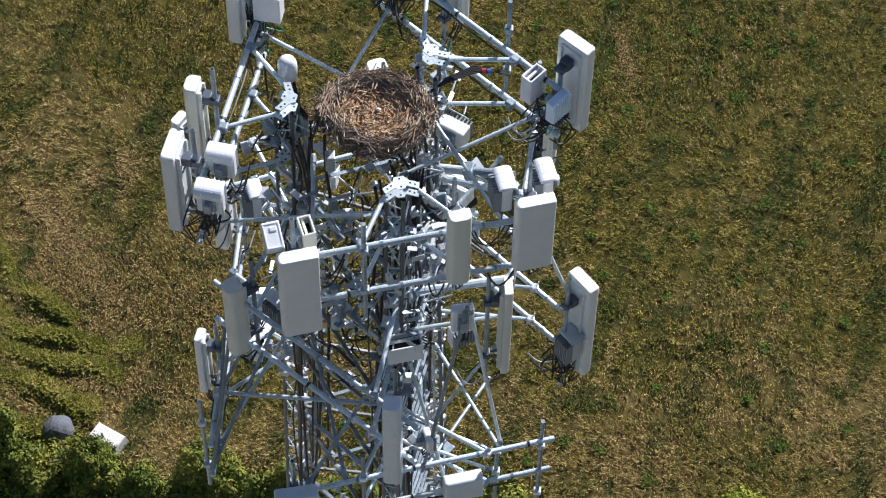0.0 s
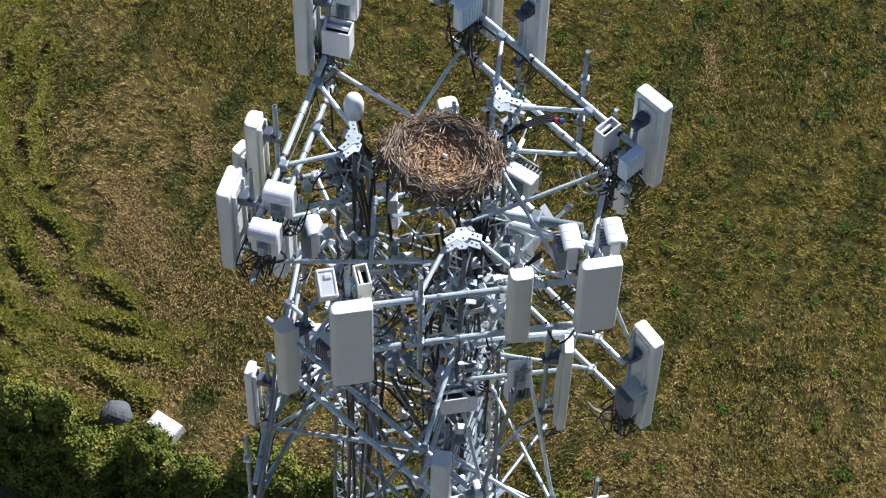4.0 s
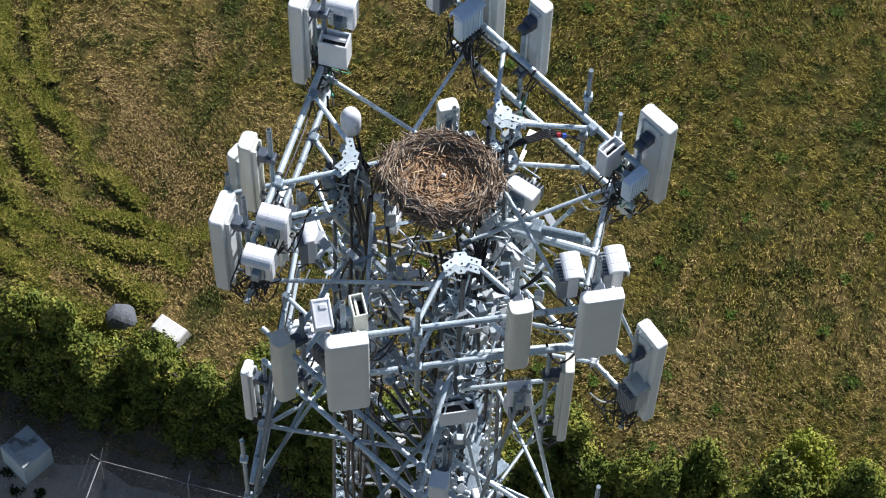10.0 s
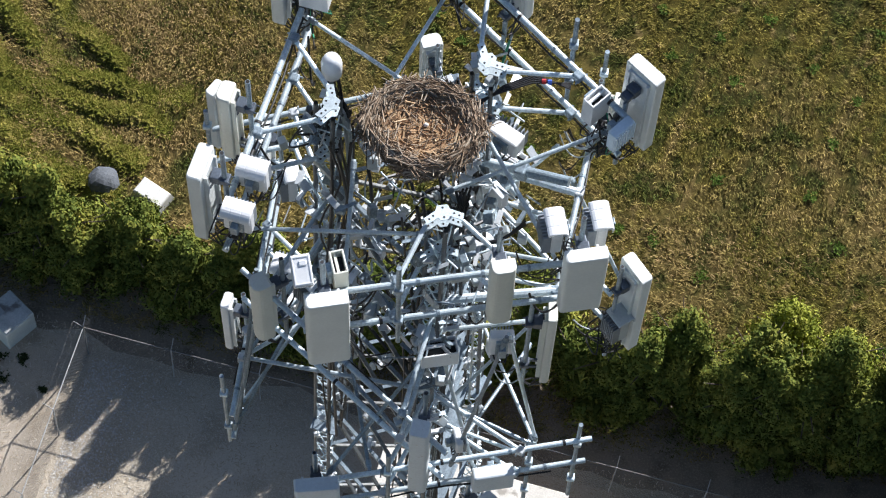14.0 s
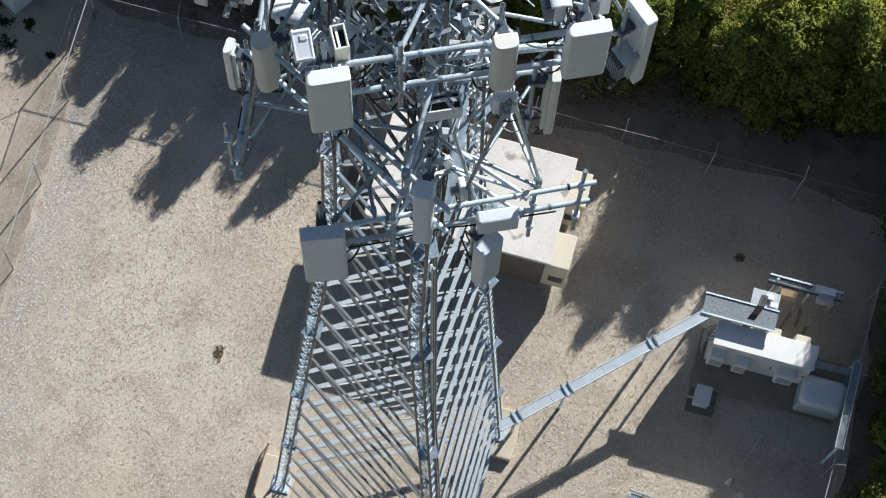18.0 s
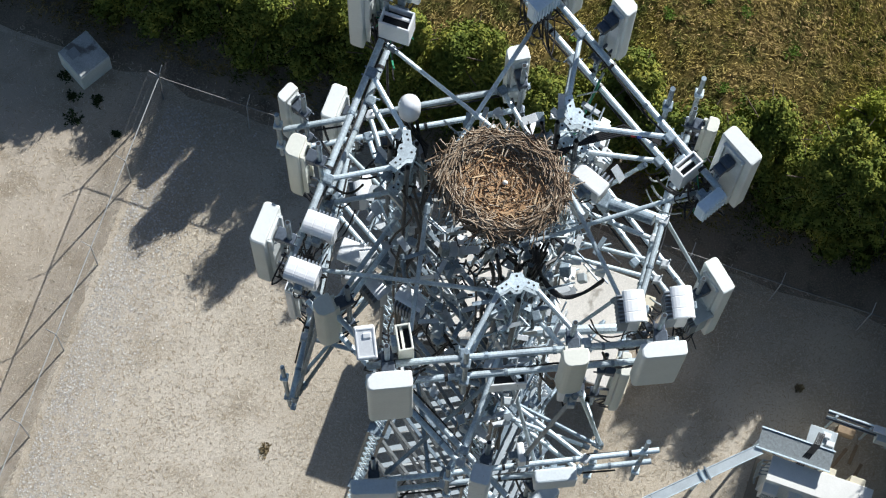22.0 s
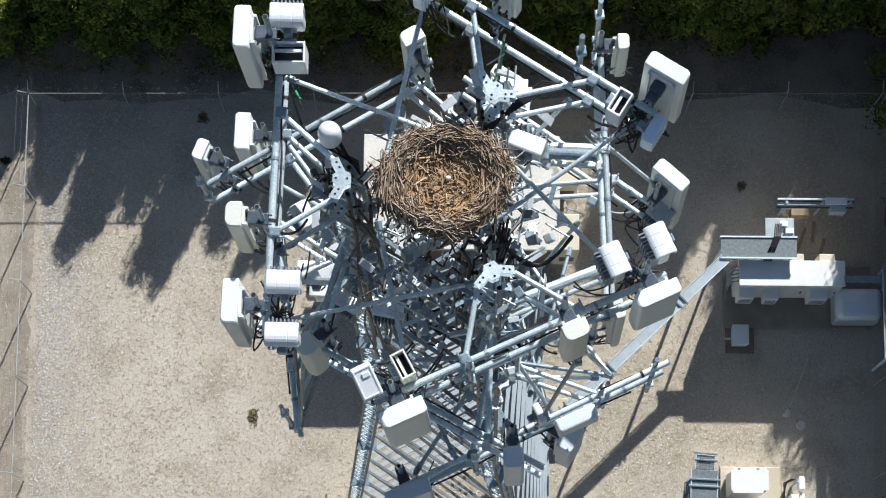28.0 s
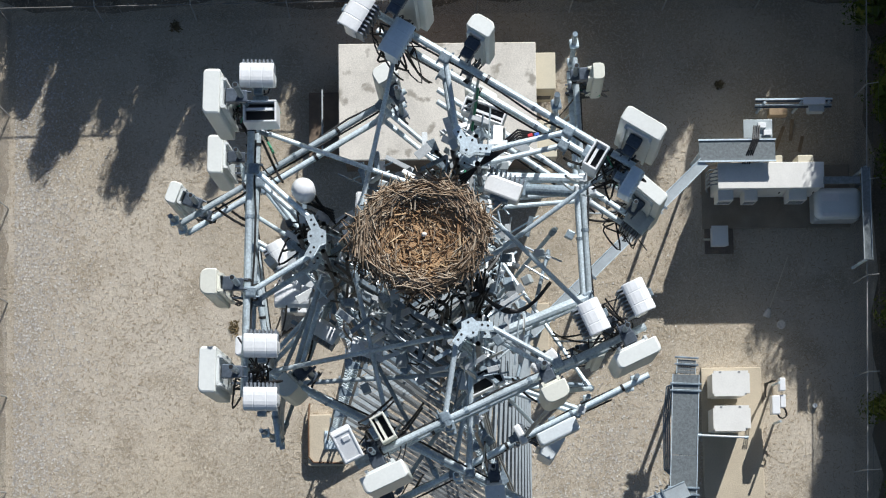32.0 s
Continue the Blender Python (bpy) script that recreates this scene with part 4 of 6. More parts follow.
for a, b in (((1.90, 0.60, 34.65), (0.70, -0.35, 33.1)), ((1.80, 0.40, 33.95), (0.90, -1.65, 34.7)), ((0.95, 0.65, 34.4), (1.95, -1.65, 35.35)),
             ((0.62, -1.25, 35.45), (1.95, -1.57, 35.1)), ((0.70, -1.40, 35.0), (1.85, -1.50, 34.5)), ((1.30, -1.80, 39.3), (1.95, -1.62, 35.4)),
             ((1.28, -1.84, 39.3), (0.85, -2.2, 35.6)), ((-1.85, -0.9, 37.6), (-2.16, -1.6, 34.3)), ((-2.0, -0.4, 37.1), (-2.12, -1.5, 34.3)),
             ((-1.2, -0.1, 36.6), (-2.1, -1.45, 34.4)), ((-1.15, 0.1, 35.6), (-2.14, -1.2, 34.2)), ((-1.2, 0.2, 36.9), (-2.1, -1.0, 35.4)),
             ((0.45, -1.35, 37.6), (-0.75, -2.55, 35.6)), ((0.55, -1.35, 37.3), (1.2, -2.0, 34.9)), ((-1.05, -0.1, 37.4), (-0.2, -2.45, 35.65)),
             ((1.9, 0.9, 38.3), (2.9, 0.7, 35.7)), ((1.7, 1.4, 38.2), (0.8, 0.9, 37.0)), ((-1.3, 0.4, 38.1), (-2.0, 1.1, 37.3))):
    pole("brace_pipe", (a, b), 0.027, "thin galvanised brace pipe between the mounts", "pipe", STEEL if int(a[0] * 10) % 2 else STEEL_DARK, "brace pipes")
for x, y, z0, z1 in ((2.57, -1.64, 33.54, 36.13), (1.96, -1.75, 33.3, 35.4), (-2.24, -1.55, 33.7, 36.0), (2.2, 2.2, 37.2, 39.3), (-2.78, 0.95, 37.2, 38.7), (0.1, -2.5, 34.0, 36.4)):
    ob = thing("mast_pipe", up_at(x, y, z0, 0), "bare vertical mounting pipe clamped to a face pipe", "pipe", "bare mounting pipes")
    bm = bmesh.new()
    tube(bm, (0, 0, 0), (0, 0, z1 - z0), 0.031, 10)
    part("pipe", bm, STEEL_DARK, ob)
    for f in (0.25, 0.75):
        bm = bmesh.new()
        box(bm, (0, 0, (z1 - z0) * f), (0.11, 0.11, 0.08), 0.015)
        part("clamp", bm, STEEL, ob)

thick = thing("torque_pipe", Matrix.Translation((0.78, 0.74, 38.75)), "thick galvanised pipe with a dark sleeve beside the nest", "pipe")
run_ = Vector((1.06, -0.28, 0.3))
bm = bmesh.new()
tube(bm, (0, 0, 0), run_, 0.062, 16)
part("pipe", bm, STEEL, thick, smooth=False)
bm = bmesh.new()
tube(bm, run_ * 0.46, run_ * 1.0, 0.068, 16)
part("sleeve", bm, STEEL_DARK, thick)
bm = bmesh.new()
box(bm, run_ * 0.44, (0.14, 0.2, 0.2), 0.02, run_.to_track_quat("X", "Z").to_matrix().to_4x4())
part("clamp", bm, STEEL_DARK, thick)

# middle- and lower-level antennas not placed above
panel(-0.06, 2.16, 39.11, 37.6, 0.28, 0.2, 112, label="white panel antenna with a dirt streak across its cap", rounded=0.08)
panel(2.42, 1.84, 38.8, 37.6, 0.2, 0.14, -7, label="small slim cream panel antenna on a pipe end", material=RADOME_CREAM)
panel(-2.38, -0.42, 35.96, 34.6, 0.26, 0.12, 169.7, label="slim white panel antenna on the lower mount", material=RADIO)
panel(1.15, 2.2, 36.6, 35.2, 0.42, 0.16, 49.7, label="grey-white panel antenna on the lower mount")
# radios and boxes down the mast
shroud(0.50, -1.44, 37.6, 286, 0.48, 0.34, 0.26, "white radio box with an open-topped shroud")
radio(1.45, -2.10, 35.05, 286, w=0.56, h=0.5, d=0.3, label="plain blue-grey radio box on the lower mount", shield=False, fins=False, material=RADOME_BLUE)
radio(0.98, 0.50, 39.9, 60, w=0.42, h=0.3, d=0.34, label="white notched radio box beside the nest", shield=False)
shroud(1.10, 1.95, 36.6, 60, 0.55, 0.4, 0.2, "long white open radio box on the lower mount")
radio(-1.64, 0.10, 36.0, 80, w=0.42, h=0.42, d=0.26, label="white remote radio unit beside the cable ladder leg")
radio(1.25, -1.35, 37.9, 300, w=0.34, h=0.36, d=0.24, label="small white radio box on a middle brace", shield=False)
radio(-1.64, 0.34, 38.25, 200, w=0.3, h=0.5, d=0.2, label="white remote radio unit tilted beside a leg")
radio(-1.28, -0.51, 36.9, 230, w=0.32, h=0.45, d=0.2, label="white remote radio unit on the middle mount")
radio(-1.62, 0.18, 34.9, 170, w=0.4, h=0.45, d=0.24, label="white remote radio unit on the lower mount")
radio(2.96, 0.46, 34.9, 220, w=0.3, h=0.5, d=0.26, label="grey remote radio unit strapped behind an antenna", material=GREY_METAL)
radio(1.24, -1.75, 38.9, 100, w=0.3, h=0.5, d=0.2, label="grey-white radio unit behind the face pipes", shield=False)
radio(-0.8, -0.9, 38.2, 250, w=0.34, h=0.42, d=0.2, label="white remote radio unit inside the mount")
radio(0.9, -2.1, 36.3, 20, w=0.26, h=0.3, d=0.16, label="small white junction box on a pipe", shield=False)

# ---- mounting hardware where the mounts meet the legs ----
def hardware(centre, seed, n=14, spread=0.2, reach=0.34):
    """Clamp plates, threaded rods and angle pieces bolted together round a joint."""
    rr_ = random.Random(seed)
    ob = thing("mounting_hardware", Matrix.Translation(centre), "cluster of galvanised clamp plates and threaded rods", "mounting bracket", "mounting hardware")
    for k in range(n):
        p = Vector((rr_.gauss(0, spread), rr_.gauss(0, spread), rr_.gauss(0, reach)))
        turn = pose(0, 0, 0, rr_.choice((0, 0, 90)) + rr_.gauss(0, 12), rr_.gauss(0, 12), rr_.choice((20, 80, 140)) + rr_.gauss(0, 8))
        bm = bmesh.new()
        kind = k % 4
        if kind == 0:
            box(bm, p, (rr_.uniform(0.12, 0.26), rr_.uniform(0.06, 0.12), 0.012), 0.003, turn)
            part("clamp_plate", bm, PLATE, ob)
        elif kind == 1:
            d = turn.to_3x3() @ Vector((rr_.uniform(0.14, 0.34), 0, 0))
            tube(bm, p - d, p + d, 0.012, 6)
            part("threaded_rod", bm, STEEL if k % 8 == 1 else STEEL_DARK, ob)
        elif kind == 2:
            w = rr_.uniform(0.16, 0.36)
            box(bm, p, (w, 0.05, 0.008), 0, turn)
            box(bm, p + turn.to_3x3() @ Vector((0, 0.022, -0.025)), (w, 0.008, 0.05), 0, turn)
            part("angle_piece", bm, PLATE if k % 8 == 2 else STEEL_DARK, ob)
        else:
            box(bm, p, (0.10, 0.12, rr_.uniform(0.08, 0.16)), 0.012, turn)
            part("clamp_block", bm, STEEL_DARK if k % 8 == 3 else GALV, ob)
    return ob


for k, (i, z) in enumerate(((0, 39.5), (0, 38.2), (0, 36.9), (1, 39.9), (1, 38.4), (1, 36.4), (2, 40.2), (2, 39.2), (2, 37.9), (0, 35.4), (1, 34.9), (2, 35.9))):
    p = leg_at(i, z)
    hardware(p + Vector((p.x, p.y, 0)).normalized() * 0.12, 500 + k, 22)
for k, p in enumerate(((0.75, -0.45, 39.6), (-0.55, -0.55, 39.3), (-0.2, 0.75, 39.6), (0.95, 0.1, 38.0), (-0.4, -0.8, 37.6), (0.3, -0.3, 36.5), (0.2, 0.2, 37.8))):
    hardware(Vector(p), 600 + k, 26, 0.28, 0.35)

# ---- cable bundles ----
rng = random.Random(11)
for i in range(3):
    c0 = leg_at(i, 39)
    bun = thing("cable_bundle", Matrix.Translation(c0), "loose bundle of black cables down a tower leg", "cable bundle", "cable bundles")
    inward = (Vector((0, 0, 0)) - Vector((c0.x, c0.y, 0))).normalized()
    for k in range(12):
        o = inward * rng.uniform(0.1, 0.5) + Vector((-inward.y, inward.x, 0)) * rng.uniform(-0.35, 0.35)
        pts = []
        for z in (40.3, 39.4, 38.3, 37, 35.5, 33.5, 31):
            q = leg_at(i, z) + o + Vector((rng.gauss(0, 0.05), rng.gauss(0, 0.05), 0))
            pts.append(q - c0)
        bm = bmesh.new()
        strand(bm, eased(pts, 3), rng.choice((0.014, 0.018, 0.024)), 6)
        part("cable", bm, GALV if k % 4 == 0 else BLACK, bun)
ends = [(-2.1, -1.1, 39.7), (-1.9, -0.8, 40.4), (-2.0, -0.2, 40.0), (-1.7, 1.5, 40.1), (-1.5, 1.6, 40.7), (0.1, 2.2, 40.5), (-0.2, 2.2, 40.9), (0.8, 1.7, 40.3), (2.2, 0.6, 40.0), (2.1, 0.3, 40.6),
        (1.7, -1.3, 40.5), (1.8, -1.4, 39.9), (1.0, -1.8, 39.9), (-0.7, -2.1, 40.4), (-0.9, -2.2, 39.7), (-1.0, -1.9, 40.5), (2.9, 0.6, 34.2), (1.7, -1.2, 37.3), (-1.7, -1.0, 37.2), (0.4, -2.6, 36.7), (-0.7, -2.6, 34.1), (1.4, -2.2, 33.6), (-2.3, -0.4, 34.6), (-2.4, 1.2, 37.7), (2.2, 1.8, 37.7)]
for x, y, z in ends:
    e = Vector((x, y, z))
    i = min(range(3), key=lambda j: (leg_at(j, z) - e).length)
    for rep in range(2):
        tgt = leg_at(i, z - 0.7) + Vector((rng.gauss(0, 0.12), rng.gauss(0, 0.12), rng.uniform(-0.5, 0.4)))
        st = e + Vector((rng.gauss(0, 0.06), rng.gauss(0, 0.06), rng.gauss(0, 0.06)))
        if (tgt - st).length > 1.15:
            tgt = st + (tgt - st) * (0.55 / (tgt - st).length)
        cb = thing("jumper_cable", Matrix.Translation(st), "black sagging cable from a radio to the tower leg", "cable", "sagging cables")
        bm = bmesh.new()
        strand(bm, [q - st for q in sag(st, tgt, rng.uniform(0.2, 0.55), 8)], rng.choice((0.010, 0.013, 0.016)), 6)
        part("cable", bm, GREEN if rng.random() < 0.06 else (GALV if rng.random() < 0.3 else BLACK), cb)
for k, (x, y, z, w) in enumerate(((0.05, 2.2, 40.75, 0.3), (2.15, 0.45, 40.55, 0.26), (-2.1, -1.15, 40.2, 0.3), (-1.72, 1.65, 40.6, 0.24), (2.85, 0.6, 34.5, 0.32), (1.85, -1.25, 40.45, 0.28), (-0.85, -2.1, 40.3, 0.24), (-1.25, 0.35, 40.0, 0.25), (2.3, 1.9, 37.9, 0.2))):
    tg = thing("cable_tangle", Matrix.Translation((x, y, z)), "tangle of black jumper cables hanging below the radios", "cable tangle", "cable tangles")
    for q in range(11):
        a0 = rng.random() * 6.28
        pts = [(0.5 * w * math.cos(a0), 0.5 * w * math.sin(a0), 0.18 + rng.uniform(-0.05, 0.1))]
        for i_ in range(3):
            pts.append((rng.gauss(0, w * 0.55), rng.gauss(0, w * 0.55), -0.08 - 0.13 * i_ + rng.gauss(0, 0.05)))
        pts.append((rng.gauss(0, w * 0.5), rng.gauss(0, w * 0.5), rng.uniform(-0.2, 0.1)))
        bm = bmesh.new()
        strand(bm, eased(pts, 4), rng.choice((0.008, 0.011, 0.013)), 5)
        part("cable", bm, GREEN if rng.random() < 0.05 else BLACK, tg)
    for q in range(3):
        bm = bmesh.new()
        box(bm, (rng.gauss(0, w * 0.3), rng.gauss(0, w * 0.3), rng.uniform(-0.05, 0.15)), (0.09, 0.07, 0.12), 0.012, pose(0, 0, 0, rng.gauss(0, 20), rng.gauss(0, 20), rng.uniform(0, 180)))
        part("connector", bm, NAVY, tg)
# black hose loop by the nest
hose = thing("hose_loop", pose(0.7, -0.5, 40.3), "thick black cable looping below the nest", "cable")
for k in range(3):
    bm = bmesh.new()
    pts = [(-0.25 + 0.05 * k, 0.0, 0), (-0.1, -0.2, -0.3), (0.12 + 0.04 * k, -0.36, -0.5), (0.4, -0.30, -0.45), (0.62, -0.12, -0.3 - 0.05 * k)]
    strand(bm, eased(pts), 0.02, 7)
    part("cable", bm, BLACK, hose)
hose = thing("hose_loop", pose(0.85, 0.75, 40.6), "taped black cables beside the nest with colour bands", "cable")
for k in range(5):
    bm = bmesh.new()
    strand(bm, [(-0.35, -0.1 - 0.03 * k, -0.2), (0.0, 0.02 * k, 0.0), (0.35, 0.15 + 0.03 * k, 0.05), (0.8, 0.18 - 0.02 * k, 0.1)], 0.013, 6)
    part("cable", bm, BLACK, hose)
for q, m in ((0.45, RED), (0.52, mat("blue_tape", (0.05, 0.12, 0.5), 0.5))):
    bm = bmesh.new()
    tube(bm, (q, 0.17, 0.07), (q + 0.05, 0.175, 0.075), 0.034, 8)
    part("tape_band", bm, m, hose)

trunk = thing("cable_bundle", Matrix.Translation((0.48, -0.72, 39.0)), "thick bundle of black trunk cables behind a tower leg", "cable bundle")
for k in range(9):
    o = Vector((0.045 * (k % 3) - 0.05, 0.05 * (k // 3) - 0.05, 0))
    bm = bmesh.new()
    strand(bm, [o + Vector((0.10, 0.12 + 0.02 * k, 1.25)), o + Vector((0.02, 0.05, 0.6)), o + Vector((0.0, 0.0, -0.6)), o + Vector((0.04, -0.05, -2.0)), o + Vector((0.10, -0.12, -4.5))], 0.015, 6)
    part("cable", bm, BLACK, trunk)

# slack black loops inside the mast below the nest
rng = random.Random(21)
loops = thing("slack_cables", pose(0, 0, 38.5), "tangle of slack black cables inside the mast", "cable tangle")
for k in range(42):
    a0, r0, z0 = rng.random() * 6.28, rng.uniform(0.25, 0.95), rng.uniform(-3.0, 1.7)
    sw = rng.choice((-1, 1)) * rng.uniform(1.2, 3.6)
    pts = [(r0 * (1 + 0.2 * math.sin(3 * q)) * math.cos(a0 + sw * q / 8), r0 * (1 + 0.2 * math.cos(2 * q)) * math.sin(a0 + sw * q / 8), z0 + rng.uniform(-0.1, 0.1) - 0.5 * math.sin(math.pi * q / 8)) for q in range(9)]
    bm = bmesh.new()
    strand(bm, eased(pts, 3), rng.choice((0.012, 0.016, 0.024)), 6)
    part("cable", bm, BLACK if rng.random() < 0.7 else GALV, loops)
for k in range(14):
    x, y, z = rng.uniform(-1.0, 1.1), rng.uniform(-1.0, 0.9), rng.uniform(36.2, 39.6)
    jb = thing("junction_box", up_at(x, y, z, rng.choice((286, 169.7, 49.7)) + rng.uniform(-20, 20)), "small light grey junction box strapped inside the mast", "junction box", "junction boxes")
    w, h = rng.uniform(0.14, 0.3), rng.uniform(0.12, 0.34)
    bm = bmesh.new()
    box(bm, (0, 0, 0), (0.12, w, h), 0.012)
    part("body", bm, RADIO if k % 2 else GREY_METAL, jb)
    bm = bmesh.new()
    box(bm, (0.065, 0, 0), (0.012, w * 0.9, h * 0.9), 0.003)
    part("cover", bm, RADIO if k % 2 else GREY_METAL, jb)

# ---- equipment shed ----
shed = thing("equipment_shelter", COMP @ Matrix.Translation((0.59, 8.43, 0)), "concrete equipment shelter with a pale stained flat roof", "equipment shelter")
bm = bmesh.new()
box(bm, (0, 0, 1.32), (5.0, 2.9, 2.64))
part("wall", bm, SHED_WALL, shed, "brown exposed-aggregate wall")
bm = bmesh.new()
box(bm, (0, 0, 2.71), (5.28, 3.15, 0.15), 0.02)
part("roof", bm, CONCRETE, shed, "pale weathered concrete roof slab")
for v0 in (-1.0, 0.85):
    bm = bmesh.new()
    box(bm, (2.85, v0, 1.45), (0.66, 1.0, 2.0), 0.02)
    u = part("air_conditioner", bm, TAN_METAL, shed, "tan wall-hung air conditioner")
    bm = bmesh.new()
    box(bm, (2.9, v0 - 0.503, 1.2), (0.4, 0.01, 0.5))
    part("vent", bm, BLACK, u)

# ---- fence ----
fence = thing("chain_link_fence", COMP.copy(), "galvanised chain-link fence with top rail round the yard", "fence")
for (u0, v0), (u1, v1), (ou, ov) in (((-11.27, 11.25), (12.3, 11.5), (0, 1)), ((-11.27, 11.25), (-11.3, -14), (-1, 0)), ((12.3, 11.5), (11.5, -14), (1, 0))):
    bm = bmesh.new()
    tube(bm, (u0, v0, 2.0), (u1, v1, 2.0), 0.017, 6)
    # north rail takes the darker steel in place of the trees' shade on it
    part("top_rail", bm, FENCE if ov else RAIL, fence)
    L = math.hypot(u1 - u0, v1 - v0)
    for k in range(int(L / 2.6) + 1):
        f = k * 2.6 / L
        pu, pv = u0 + (u1 - u0) * f, v0 + (v1 - v0) * f
        bm = bmesh.new()
        tube(bm, (pu, pv, 0), (pu, pv, 2.05), 0.021, 6)
        post = part("post", bm, RAIL, fence)
        bm = bmesh.new()
        tube(bm, (pu, pv, 2.03), (pu + ou * 0.27, pv + ov * 0.27, 2.28), 0.013, 5)
        part("wire_arm", bm, RAIL, post)
    for q in () if ov else (0.13, 0.27):
        bm = bmesh.new()
        strand(bm, [(u0 + (u1 - u0) * f + ou * q, v0 + (v1 - v0) * f + ov * q, 2.03 + q * 0.92 - 0.02 * (i_ % 2)) for i_, f in enumerate([k / 18 for k in range(19)])], 0.003, 4)
        part("barbed_wire", bm, FENCE, fence)
    bm = bmesh.new()
    e = Vector((u1 - u0, v1 - v0, 0)).normalized()
    for k in range(int(L / 0.11)):
        for sgn in (1, -1):
            q0 = Vector((u0, v0, 0.03)) + e * (0.11 * k)
            q1 = q0 + e * (1.0 * sgn) + Vector((0, 0, 1.95))
            vv = [bm.verts.new(q) for q in (q0 - e * 0.0045, q0 + e * 0.0045, q1 + e * 0.0045, q1 - e * 0.0045)]
            bm.faces.new(vv)
    ob = part("chain_link_mesh", bm, FENCE, fence)
    ob["kind"] = "stuff"

# ---- soil under the trees, with their shade painted in ----
# brown soil colour darkened to carry the trees' shade beyond the fence
SHADED_SOIL = ground_mat("shade_darkened_soil", (0.21, 0.17, 0.125), (0.26, 0.21, 0.155), (0.14, 0.11, 0.075), (0.33, 0.27, 0.20), 0.6, 40, 0.9)
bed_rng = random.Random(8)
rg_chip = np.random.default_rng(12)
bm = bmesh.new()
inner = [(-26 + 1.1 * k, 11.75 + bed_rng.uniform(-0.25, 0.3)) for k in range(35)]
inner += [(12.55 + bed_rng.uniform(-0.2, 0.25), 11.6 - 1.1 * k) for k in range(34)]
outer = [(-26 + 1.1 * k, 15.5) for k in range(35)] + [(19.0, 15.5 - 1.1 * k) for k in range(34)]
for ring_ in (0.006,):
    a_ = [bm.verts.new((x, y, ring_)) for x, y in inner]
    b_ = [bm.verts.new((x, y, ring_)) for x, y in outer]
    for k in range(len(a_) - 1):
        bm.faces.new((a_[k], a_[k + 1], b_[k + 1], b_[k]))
bed = tagged(new("shaded_soil", mesh_of("shaded_soil", bm, SHADED_SOIL)), "brown soil under the hedge, darkened in place of tree shade", "soil", kind="structure")
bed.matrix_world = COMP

VERGE = ground_mat("brown_dirt", (0.40, 0.335, 0.255), (0.47, 0.405, 0.325), (0.31, 0.255, 0.185), (0.53, 0.46, 0.37), 0.5, 60, 0.9)
bm = bmesh.new()
edge = [(-11.3 + bed_rng.uniform(-0.2, 0.12), 11.6 - 0.6 * k) for k in range(44)]
a_ = [bm.verts.new((x, y, 0.004)) for x, y in edge]
b_ = [bm.verts.new((-29.5, y, 0.004)) for x, y in edge]
for k in range(len(a_) - 1):
    bm.faces.new((b_[k], b_[k + 1], a_[k + 1], a_[k]))
verge = tagged(new("dirt_verge", mesh_of("dirt_verge", bm, VERGE)), "brown dirt strip outside the fence", "dirt", kind="structure")
verge.matrix_world = COMP
n = 17000
cs = np.stack([-11.1 + np.abs(rg_chip.normal(0, 1.0, n)), rg_chip.uniform(-10, 11.2, n)], 1)
cs[12000:] = rg_chip.normal((5.2, -2.5), (1.5, 2.6), (5000, 2))
pts = np.zeros((n, 4, 3))
sz = rg_chip.uniform(0.010, 0.034, n)
an = rg_chip.random(n) * 6.28
for k in range(4):
    pts[:, k, 0] = cs[:, 0] + sz * np.cos(an + k * 1.57)
    pts[:, k, 1] = cs[:, 1] + sz * np.sin(an + k * 1.57)
    pts[:, k, 2] = 0.012 + (0.008 if k % 2 else 0.0)
me = bpy.data.meshes.new("pale_chippings")
me.from_pydata(pts.reshape(-1, 3).tolist(), [], np.arange(4 * n).reshape(-1, 4).tolist())
me.materials.append(island_mat("pale_chippings", [(0.0, (0.38, 0.35, 0.31)), (0.5, (0.52, 0.49, 0.45)), (1.0, (0.68, 0.66, 0.62))], 0.9))
tagged(new("pale_chippings", me), "pale stone chippings along the fence", "stone chippings", kind="stuff").matrix_world = COMP

# ---- hedge and trees ----


